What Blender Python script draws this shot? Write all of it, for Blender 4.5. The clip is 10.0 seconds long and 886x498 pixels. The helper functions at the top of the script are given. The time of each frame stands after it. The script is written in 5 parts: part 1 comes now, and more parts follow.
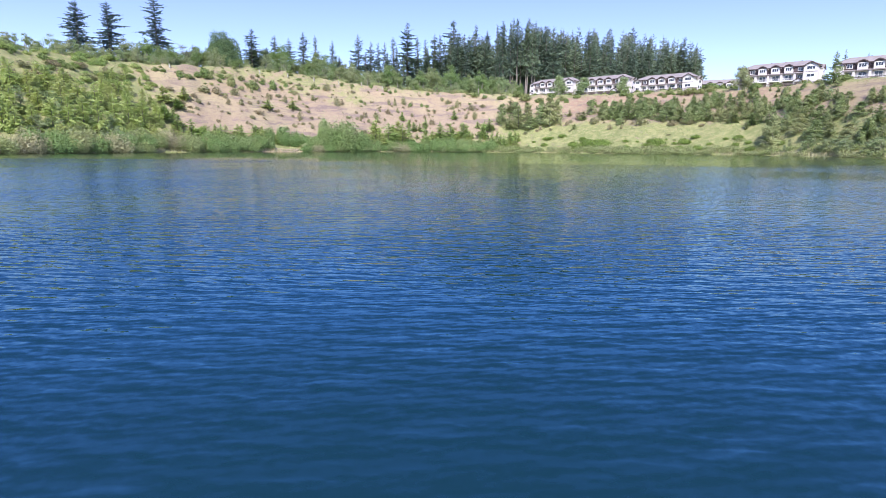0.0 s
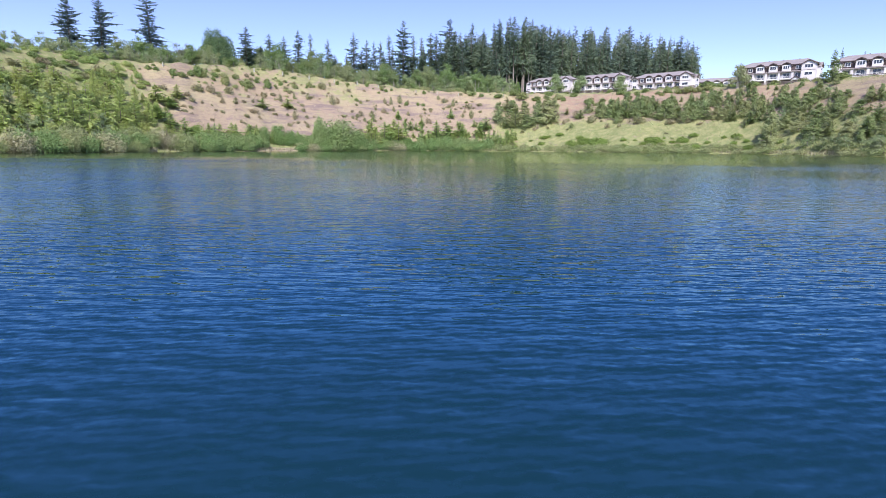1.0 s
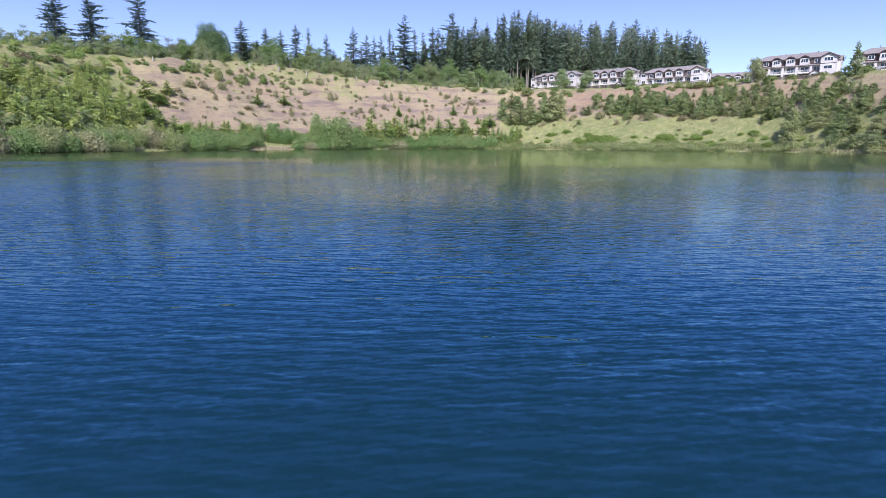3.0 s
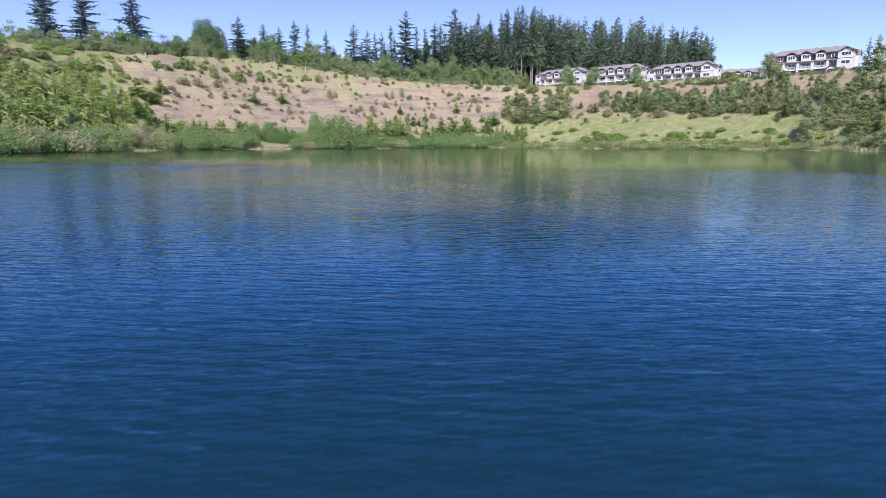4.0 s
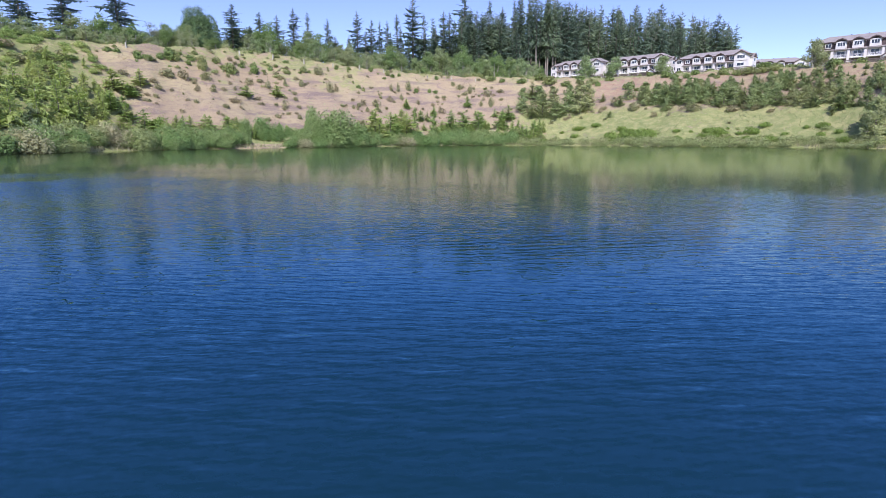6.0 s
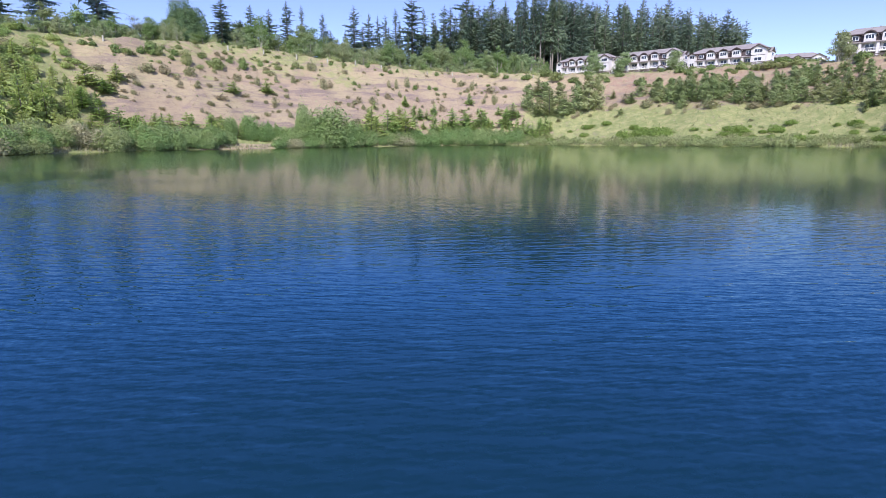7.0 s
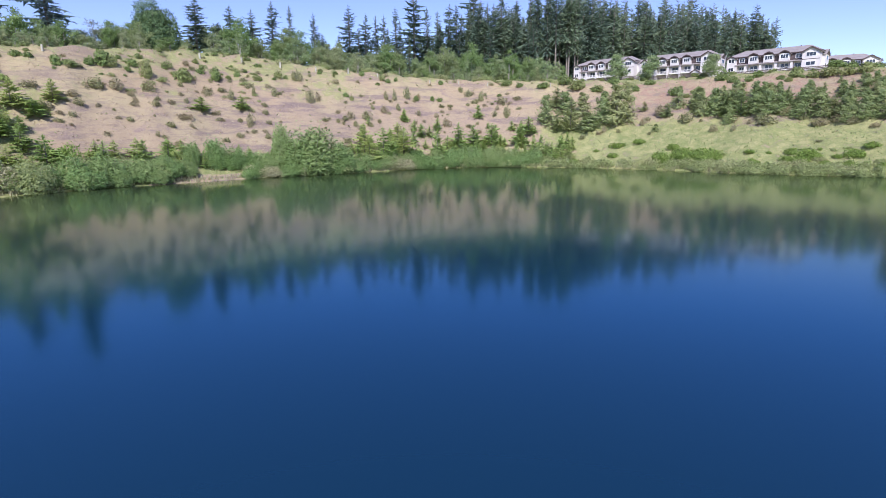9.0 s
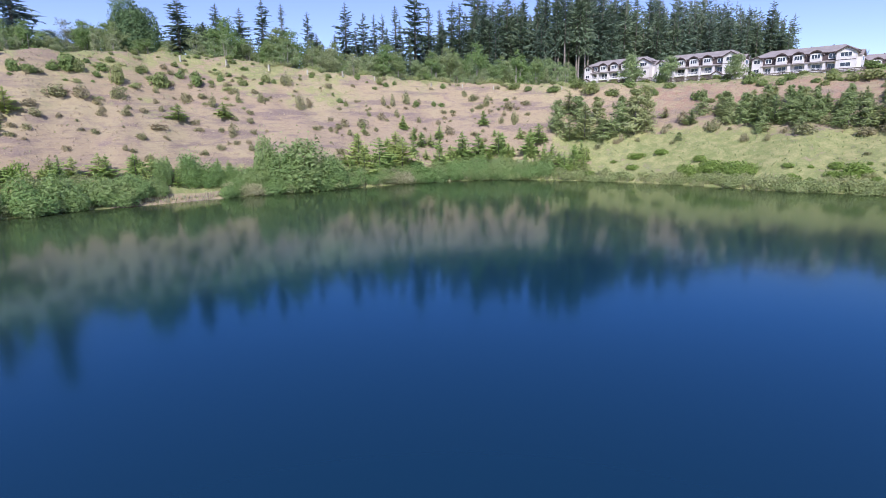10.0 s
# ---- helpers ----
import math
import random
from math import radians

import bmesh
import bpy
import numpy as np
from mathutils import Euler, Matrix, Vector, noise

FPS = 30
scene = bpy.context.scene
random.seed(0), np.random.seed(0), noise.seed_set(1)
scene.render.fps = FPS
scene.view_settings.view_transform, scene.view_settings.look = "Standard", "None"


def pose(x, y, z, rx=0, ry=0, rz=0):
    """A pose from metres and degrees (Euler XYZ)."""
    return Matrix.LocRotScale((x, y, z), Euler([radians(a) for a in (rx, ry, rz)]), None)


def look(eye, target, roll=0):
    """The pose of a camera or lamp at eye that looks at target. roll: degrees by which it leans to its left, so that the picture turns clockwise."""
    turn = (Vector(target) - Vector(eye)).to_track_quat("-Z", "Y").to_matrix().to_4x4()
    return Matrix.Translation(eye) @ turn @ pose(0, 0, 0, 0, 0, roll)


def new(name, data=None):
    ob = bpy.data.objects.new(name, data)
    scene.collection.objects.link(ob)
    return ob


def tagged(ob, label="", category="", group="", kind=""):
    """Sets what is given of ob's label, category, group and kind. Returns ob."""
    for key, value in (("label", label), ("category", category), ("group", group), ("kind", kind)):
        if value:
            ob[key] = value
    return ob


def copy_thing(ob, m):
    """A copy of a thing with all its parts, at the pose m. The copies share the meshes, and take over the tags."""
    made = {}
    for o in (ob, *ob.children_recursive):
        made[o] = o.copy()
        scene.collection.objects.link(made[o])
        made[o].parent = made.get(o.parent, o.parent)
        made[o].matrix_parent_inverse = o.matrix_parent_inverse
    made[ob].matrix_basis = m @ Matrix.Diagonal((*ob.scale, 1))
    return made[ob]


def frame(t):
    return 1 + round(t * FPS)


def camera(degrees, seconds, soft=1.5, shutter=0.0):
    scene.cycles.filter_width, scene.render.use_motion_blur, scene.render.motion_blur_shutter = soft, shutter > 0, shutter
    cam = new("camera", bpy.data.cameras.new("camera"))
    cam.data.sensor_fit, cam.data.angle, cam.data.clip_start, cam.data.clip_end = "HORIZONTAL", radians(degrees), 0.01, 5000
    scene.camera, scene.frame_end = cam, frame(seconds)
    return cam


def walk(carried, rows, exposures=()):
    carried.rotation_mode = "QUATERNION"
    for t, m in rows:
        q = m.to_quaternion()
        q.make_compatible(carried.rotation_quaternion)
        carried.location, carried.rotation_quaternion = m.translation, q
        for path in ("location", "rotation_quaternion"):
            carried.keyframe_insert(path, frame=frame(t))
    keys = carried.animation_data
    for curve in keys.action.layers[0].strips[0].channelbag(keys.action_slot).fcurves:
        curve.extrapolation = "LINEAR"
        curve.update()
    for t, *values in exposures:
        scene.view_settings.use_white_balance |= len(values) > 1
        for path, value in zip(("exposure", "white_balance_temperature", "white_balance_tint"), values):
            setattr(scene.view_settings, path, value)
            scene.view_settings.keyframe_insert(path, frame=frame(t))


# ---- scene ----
cam = camera(78.68, 10.0, soft=0.85)
PATH = [
    (0, (0.04, 0.01, 1.50), (0.04, 98.30, -16.90), 0.34),
    (0.5, (-0.08, 0.59, 1.58), (0.24, 98.86, -16.94), 0.29),
    (1, (-0.03, 1.34, 1.50), (0.61, 99.59, -17.09), 0.27),
    (1.5, (-0.30, 2.54, 1.69), (0.47, 100.76, -17.11), 0.23),
    (2, (-0.37, 4.19, 1.68), (0.40, 102.40, -17.19), 0.16),
    (2.5, (-0.18, 6.05, 1.81), (0.35, 104.22, -17.24), 0.17),
    (4, (-0.42, 13.76, 1.92), (-0.56, 111.86, -17.49), -0.00),
    (4.5, (-0.63, 16.80, 2.12), (-1.03, 114.85, -17.54), -0.07),
    (5, (-0.65, 20.40, 2.32), (-1.56, 118.39, -17.58), -0.08),
    (5.5, (-0.94, 24.40, 2.47), (-2.33, 122.35, -17.64), -0.10),
    (7, (-1.18, 38.26, 2.39), (-2.98, 136.16, -17.92), -0.28),
    (7.5, (-1.10, 43.68, 3.14), (-3.07, 141.57, -17.20), -0.38),
    (8, (-0.96, 49.31, 4.51), (-3.42, 147.18, -15.90), -0.50),
    (8.5, (-1.05, 55.02, 6.20), (-3.92, 152.86, -14.25), -0.56),
    (9, (-1.25, 60.93, 7.90), (-4.23, 158.71, -12.81), -0.58),
    (9.5, (-1.27, 66.95, 9.09), (-4.50, 164.70, -11.73), -0.66),
    (10, (-1.41, 73.03, 10.38), (-4.96, 170.73, -10.64), -0.69),
]
walk(cam, [(t, look(eye, target, roll)) for t, eye, target, roll in PATH],
     exposures=[(0, 0.46, 6280, 17), (1.0, 0.29, 6280, 17), (2.5, 0.12, 6250, 17), (5.5, 0.13, 6200, 17), (7.3, 0.22, 6200, 17), (8.5, 0.17, 6180, 17), (10, 0.10, 6160, 17)])

# World, sun and exposure: a clear summer sky, the sun high behind the camera
SUN_AZ, SUN_EL = radians(182.0), radians(41.0)   # azimuth from +y, clockwise
world = bpy.data.worlds.new("clear_sky")
scene.world = world
world.use_nodes = True
wt = world.node_tree
wt.nodes.clear()
sky = wt.nodes.new("ShaderNodeTexSky")
sky.sky_type, sky.sun_disc = "NISHITA", False
sky.sun_elevation, sky.sun_rotation = SUN_EL, SUN_AZ
sky.altitude, sky.air_density, sky.dust_density, sky.ozone_density = 100.0, 1.0, 0.35, 4.2
bg = wt.nodes.new("ShaderNodeBackground")
bg.inputs["Strength"].default_value = 0.176
wo = wt.nodes.new("ShaderNodeOutputWorld")
deep = wt.nodes.new("ShaderNodeHueSaturation")   # the clear dry air of the day: a purer blue
deep.inputs["Hue"].default_value, deep.inputs["Saturation"].default_value = 0.526, 1.06
wt.links.new(sky.outputs[0], deep.inputs["Color"])
wt.links.new(deep.outputs[0], bg.inputs["Color"])
wt.links.new(bg.outputs[0], wo.inputs["Surface"])

sun_data = bpy.data.lights.new("sun", "SUN")
sun_data.energy, sun_data.angle, sun_data.color = 4.9, radians(0.55), (1.0, 0.955, 0.89)
sun = new("sun", sun_data)
to_sun = Vector((math.sin(SUN_AZ) * math.cos(SUN_EL), math.cos(SUN_AZ) * math.cos(SUN_EL), math.sin(SUN_EL)))
sun.matrix_world = look(to_sun * 200, (0, 0, 0))

# ---- shape of the land: a lake in a bowl, banks of 22 to 29 m, a plateau round it ----
SHORE = [(-92, 40), (-90, 66), (-80, 90), (-71, 110), (-65, 132), (-58, 146), (-49, 155), (-37, 167), (-24, 177),
         (-9, 189), (7, 194), (26, 189), (42, 178), (52, 167), (65, 159), (76, 150), (82, 136), (84, 112), (85, 80),
         (84, 40), (75, -20), (48, -62), (0, -80), (-48, -66), (-84, -20)]


def rounded(points, steps=6):
    """A closed Catmull-Rom line through the points."""
    p = np.array(points, float)
    a, b, c, d = np.roll(p, 1, 0), p, np.roll(p, -1, 0), np.roll(p, -2, 0)
    out = []
    for k in range(steps):
        t = k / steps
        out.append(0.5 * (2 * b + (c - a) * t + (2 * a - 5 * b + 4 * c - d) * t * t + (3 * b - a - 3 * c + d) * t ** 3))
    return np.stack(out, 1).reshape(-1, 2)


LINE = rounded(SHORE)


def shore_distance(x, y):
    """Metres from the water's edge: positive on land, negative in the lake."""
    x, y = np.atleast_1d(np.asarray(x, float)).ravel(), np.atleast_1d(np.asarray(y, float)).ravel()
    best, inside = np.full(x.shape, 1e18), np.zeros(x.shape, bool)
    for (ax, ay), (bx, by) in zip(LINE, np.roll(LINE, -1, 0)):
        dx, dy = bx - ax, by - ay
        t = np.clip(((x - ax) * dx + (y - ay) * dy) / (dx * dx + dy * dy), 0, 1)
        best = np.minimum(best, (x - ax - t * dx) ** 2 + (y - ay - t * dy) ** 2)
        cross = (ay > y) != (by > y)
        inside ^= cross & (x < ax + (y - ay) * dx / (dy if abs(dy) > 1e-9 else 1e-9))
    return np.sqrt(best) * np.where(inside, -1, 1)


BEARING = [-180, -120, -90, -60, -45, -30, -20, -10, 0, 10, 20, 30, 38, 47, 60, 90, 120, 180]
CREST_AT = [30, 35, 40, 40, 37, 50, 44, 36, 36, 36, 42, 44, 50, 42, 31, 33, 35, 30]
CREST_Z = [10, 16, 22, 25, 25.5, 29, 27, 24.5, 23.3, 22.5, 21.5, 21.5, 21.8, 21.0, 19.5, 19, 15, 10]
RISE = [0.02, 0.02, 0.03, 0.04, 0.05, 0.05, 0.05, 0.06, 0.07, 0.08, 0.10, 0.10, 0.10, 0.04, 0.03, 0.03, 0.02, 0.02]


def bearing(x, y):
    return np.degrees(np.arctan2(np.asarray(x, float), np.asarray(y, float) - 90.0))


def ground(x, y):
    """Height of the land (or of the lake's bed) at x, y."""
    x, y = np.atleast_1d(np.asarray(x, float)).ravel(), np.atleast_1d(np.asarray(y, float)).ravel()
    s, b = shore_distance(x, y), bearing(x, y)
    at, top, rise = np.interp(b, BEARING, CREST_AT), np.interp(b, BEARING, CREST_Z), np.interp(b, BEARING, RISE)
    u = np.clip(s / at, 0, 1)
    face = np.interp(u, [0, 0.05, 0.12, 0.5, 0.85, 0.96, 1.0], [0, 0.02, 0.075, 0.485, 0.875, 0.985, 1.0])
    past = np.clip(s - at, 0, None)
    z = top * face + rise * np.minimum(past, 75) + 0.012 * np.clip(past - 75, 0, 600)
    rough = (0.45 * np.sin(x * 0.31 + 1.3 * np.sin(y * 0.13)) * np.sin(y * 0.27 + 0.8) + 0.28 * np.sin(x * 0.83 + y * 0.41 + 2.0)
             + 0.16 * np.sin(x * 1.7 - y * 1.3) * np.sin(y * 1.1 + x * 0.35))
    z = z + rough * np.clip(s / 10, 0, 1) + 0.12 * np.clip(s, 0, 3)
    return np.where(s < 0, np.maximum(-6.0, s * 0.3), z)


def ground_z(x, y):
    return float(ground(x, y)[0])
# ---- end of the shape ----

# ---- materials ----
def mix_of(nt, fac, a, b):
    """A colour mix node; fac, a and b may be sockets or values."""
    n = nt.nodes.new("ShaderNodeMix")
    n.data_type = "RGBA"
    for socket, value in ((n.inputs[0], fac), (n.inputs[6], a), (n.inputs[7], b)):
        if isinstance(value, bpy.types.NodeSocket):
            nt.links.new(value, socket)
        else:
            socket.default_value = value if isinstance(value, float) else (*value, 1.0)
    return n.outputs[2]


def noise_of(nt, scale, detail=4.0, coords=None, rough=0.55):
    n = nt.nodes.new("ShaderNodeTexNoise")
    n.inputs["Scale"].default_value, n.inputs["Detail"].default_value, n.inputs["Roughness"].default_value = scale, detail, rough
    if coords:
        nt.links.new(coords, n.inputs["Vector"])
    return n.outputs["Fac"]


def ramp_of(nt, fac, low, high):
    """Stretches low..high to 0..1, clamped and smooth."""
    n = nt.nodes.new("ShaderNodeMapRange")
    n.interpolation_type = "SMOOTHSTEP"
    n.inputs["From Min"].default_value, n.inputs["From Max"].default_value = low, high
    nt.links.new(fac, n.inputs["Value"])
    return n.outputs["Result"]


def math_of(nt, kind, a, b=0.0):
    n = nt.nodes.new("ShaderNodeMath")
    n.operation = kind
    for socket, value in zip(n.inputs, (a, b)):
        if isinstance(value, bpy.types.NodeSocket):
            nt.links.new(value, socket)
        else:
            socket.default_value = value
    return n.outputs[0]


def blank(name, roughness=0.8):
    m = bpy.data.materials.new(name)
    m.use_nodes = True
    nt = m.node_tree
    shader = nt.nodes["Principled BSDF"]
    shader.inputs["Roughness"].default_value = roughness
    return m, nt, shader


def place_of(nt):
    return nt.nodes.new("ShaderNodeNewGeometry").outputs["Position"]


def local_of(nt):
    return nt.nodes.new("ShaderNodeTexCoord").outputs["Object"]


def surface(name, a, b, scale=2.0, fine=25.0, roughness=0.8, bump=0.3, depth=0.02, metal=0.0):
    """A plain material with stains at one scale and grain at another."""
    m, nt, shader = blank(name, roughness)
    co = local_of(nt)
    large, small = noise_of(nt, scale, 3.0, co), noise_of(nt, fine, 3.0, co)
    fac = math_of(nt, "ADD", math_of(nt, "MULTIPLY", ramp_of(nt, large, 0.3, 0.7), 0.65), math_of(nt, "MULTIPLY", small, 0.35))
    nt.links.new(mix_of(nt, fac, a, b), shader.inputs["Base Color"])
    shader.inputs["Metallic"].default_value = metal
    bp = nt.nodes.new("ShaderNodeBump")
    bp.inputs["Strength"].default_value, bp.inputs["Distance"].default_value = bump, depth
    nt.links.new(small, bp.inputs["Height"])
    nt.links.new(bp.outputs[0], shader.inputs["Normal"])
    return m


def foliage(name, dark, light, warm=None, through_light=0.25):
    """Leaves: each clump of its own tone, each plant of its own tone, some light through them."""
    m, nt, shader = blank(name, 0.6)
    geo = nt.nodes.new("ShaderNodeNewGeometry")
    info = nt.nodes.new("ShaderNodeObjectInfo")
    tone = mix_of(nt, geo.outputs["Random Per Island"], dark, light)
    if warm:
        tone = mix_of(nt, ramp_of(nt, info.outputs["Random"], 0.25, 1.0), tone, warm)
    patch = ramp_of(nt, noise_of(nt, 0.9, 2.0, geo.outputs["Position"]), 0.35, 0.7)
    tone = mix_of(nt, math_of(nt, "MULTIPLY", patch, 0.45), tone, light)
    nt.links.new(tone, shader.inputs["Base Color"])
    shader.inputs["Specular IOR Level"].default_value = 0.25
    trans = nt.nodes.new("ShaderNodeBsdfTranslucent")
    nt.links.new(tone, trans.inputs["Color"])
    both = nt.nodes.new("ShaderNodeMixShader")
    both.inputs[0].default_value = through_light
    nt.links.new(shader.outputs[0], both.inputs[1])
    nt.links.new(trans.outputs[0], both.inputs[2])
    nt.links.new(both.outputs[0], nt.nodes["Material Output"].inputs["Surface"])
    return m


FIR = foliage("fir_needles", (0.070, 0.119, 0.088), (0.215, 0.292, 0.210), (0.205, 0.270, 0.160), 0.22)
SPRUCE = foliage("spruce_needles", (0.092, 0.150, 0.155), (0.225, 0.305, 0.300), None, 0.22)
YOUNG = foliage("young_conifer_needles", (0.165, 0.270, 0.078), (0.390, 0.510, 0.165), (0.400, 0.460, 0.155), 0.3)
# lighter copy of YOUNG: sunlight on the west hill put into the colour
YOUNG_SUNLIT = foliage("sunlit_young_conifer_needles", (0.325, 0.420, 0.138), (0.550, 0.635, 0.240), (0.530, 0.570, 0.235), 0.5)
PINE = foliage("pine_needles", (0.165, 0.240, 0.098), (0.365, 0.445, 0.190), (0.370, 0.390, 0.185), 0.35)
ALDER = foliage("alder_leaves", (0.120, 0.205, 0.070), (0.270, 0.380, 0.140), (0.290, 0.330, 0.160), 0.35)
MAPLE = foliage("maple_leaves", (0.085, 0.155, 0.075), (0.205, 0.300, 0.135), None, 0.3)
GREY_LEAF = foliage("grey_withered_leaves", (0.190, 0.215, 0.150), (0.350, 0.375, 0.270), None, 0.3)
SAPLING = foliage("pale_sapling_leaves", (0.170, 0.260, 0.115), (0.370, 0.460, 0.220), (0.340, 0.370, 0.200), 0.35)
WILLOW = foliage("willow_leaves", (0.165, 0.285, 0.098), (0.310, 0.445, 0.165), (0.320, 0.400, 0.165), 0.42)
BANK_LEAF = foliage("waterside_leaves", (0.290, 0.360, 0.150), (0.430, 0.490, 0.215), (0.440, 0.455, 0.230), 0.45)
BROOM = foliage("broom_shrub_leaves", (0.120, 0.190, 0.065), (0.270, 0.360, 0.120), (0.290, 0.310, 0.130), 0.25)
SCRUB_LEAF = foliage("thin_scrub_leaves", (0.190, 0.210, 0.100), (0.370, 0.370, 0.185), (0.370, 0.310, 0.200), 0.25)
STRAW_LEAF = foliage("grey_straw_twigs", (0.360, 0.345, 0.205), (0.550, 0.512, 0.325), (0.470, 0.470, 0.260), 0.4)
LIME = foliage("lime_green_leaves", (0.165, 0.275, 0.060), (0.310, 0.410, 0.110), None, 0.35)
DRY = foliage("dry_grass_blades", (0.410, 0.335, 0.225), (0.560, 0.470, 0.325), None, 0.3)
REED = foliage("green_grass_blades", (0.270, 0.335, 0.145), (0.430, 0.465, 0.230), None, 0.3)
BARK = surface("conifer_bark", (0.15, 0.130, 0.112), (0.32, 0.285, 0.25), 1.5, 12.0, 0.9, 0.6, 0.05)
PALE_BARK = surface("pale_alder_bark", (0.22, 0.20, 0.17), (0.42, 0.39, 0.34), 1.5, 14.0, 0.85, 0.4, 0.03)


def land_material():
    """Dry pinkish grass, yellow-green grass, lush grass and red soil, by where each grows."""
    m, nt, shader = blank("bank_and_meadow", 0.95)
    co = place_of(nt)
    green = nt.nodes.new("ShaderNodeAttribute")
    green.attribute_name = "green"
    soil = nt.nodes.new("ShaderNodeAttribute")
    soil.attribute_name = "soil"
    n1, n2, n3 = noise_of(nt, 0.07, 5.0, co, 0.6), noise_of(nt, 0.45, 5.0, co, 0.65), noise_of(nt, 3.2, 4.0, co, 0.7)
    dry = mix_of(nt, ramp_of(nt, n1, 0.40, 0.60), (0.385, 0.304, 0.182), (0.425, 0.362, 0.198))
    dry = mix_of(nt, ramp_of(nt, n2, 0.52, 0.70), dry, (0.275, 0.205, 0.170))
    mp = nt.nodes.new("ShaderNodeMapping")   # bands that follow the contours
    mp.inputs["Scale"].default_value = (0.050, 0.050, 0.30)
    nt.links.new(co, mp.inputs["Vector"])
    band = ramp_of(nt, noise_of(nt, 1.6, 6.0, mp.outputs[0], 0.65), 0.48, 0.62)
    heath = nt.nodes.new("ShaderNodeAttribute")   # purplish dead stalks, thickest in the middle of the bank
    heath.attribute_name = "heath"
    dry = mix_of(nt, math_of(nt, "MULTIPLY", heath.outputs["Fac"], 0.60), dry, (0.290, 0.222, 0.180))
    share = math_of(nt, "MULTIPLY", band, math_of(nt, "ADD", math_of(nt, "MULTIPLY", heath.outputs["Fac"], 0.55), 0.42))
    dry = mix_of(nt, share, dry, (0.200, 0.152, 0.142))
    mq = nt.nodes.new("ShaderNodeMapping")   # matted stalks lying along the slope
    mq.inputs["Scale"].default_value = (0.22, 0.22, 1.0)
    nt.links.new(co, mq.inputs["Vector"])
    mat = ramp_of(nt, noise_of(nt, 2.4, 6.0, mq.outputs[0], 0.7), 0.50, 0.66)
    dry = mix_of(nt, math_of(nt, "MULTIPLY", mat, 0.55), dry, (0.215, 0.158, 0.132))
    dry = mix_of(nt, math_of(nt, "MULTIPLY", ramp_of(nt, n3, 0.45, 0.75), 0.4), dry, (0.47, 0.40, 0.28))
    grass = mix_of(nt, ramp_of(nt, n2, 0.35, 0.68), (0.215, 0.245, 0.095), (0.365, 0.345, 0.165))
    grass = mix_of(nt, math_of(nt, "MULTIPLY", ramp_of(nt, n3, 0.4, 0.75), 0.5), grass, (0.135, 0.200, 0.080))
    edge = math_of(nt, "ADD", green.outputs["Fac"], math_of(nt, "MULTIPLY", math_of(nt, "SUBTRACT", math_of(nt, "ADD", n2, math_of(nt, "MULTIPLY", n1, 0.8)), 0.9), 1.8))
    tone = mix_of(nt, ramp_of(nt, edge, 0.30, 0.70), dry, grass)
    red = mix_of(nt, ramp_of(nt, n3, 0.35, 0.7), (0.31, 0.200, 0.145), (0.38, 0.280, 0.20))
    bare = math_of(nt, "ADD", soil.outputs["Fac"], math_of(nt, "MULTIPLY", math_of(nt, "SUBTRACT", n2, 0.5), 1.6))
    tone = mix_of(nt, ramp_of(nt, bare, 0.40, 0.75), tone, red)
    nt.links.new(tone, shader.inputs["Base Color"])
    shader.inputs["Specular IOR Level"].default_value = 0.1
    bp = nt.nodes.new("ShaderNodeBump")
    bp.inputs["Strength"].default_value, bp.inputs["Distance"].default_value = 0.9, 0.28
    nt.links.new(math_of(nt, "ADD", n2, math_of(nt, "MULTIPLY", n3, 0.5)), bp.inputs["Height"])
    nt.links.new(bp.outputs[0], shader.inputs["Normal"])
    return m


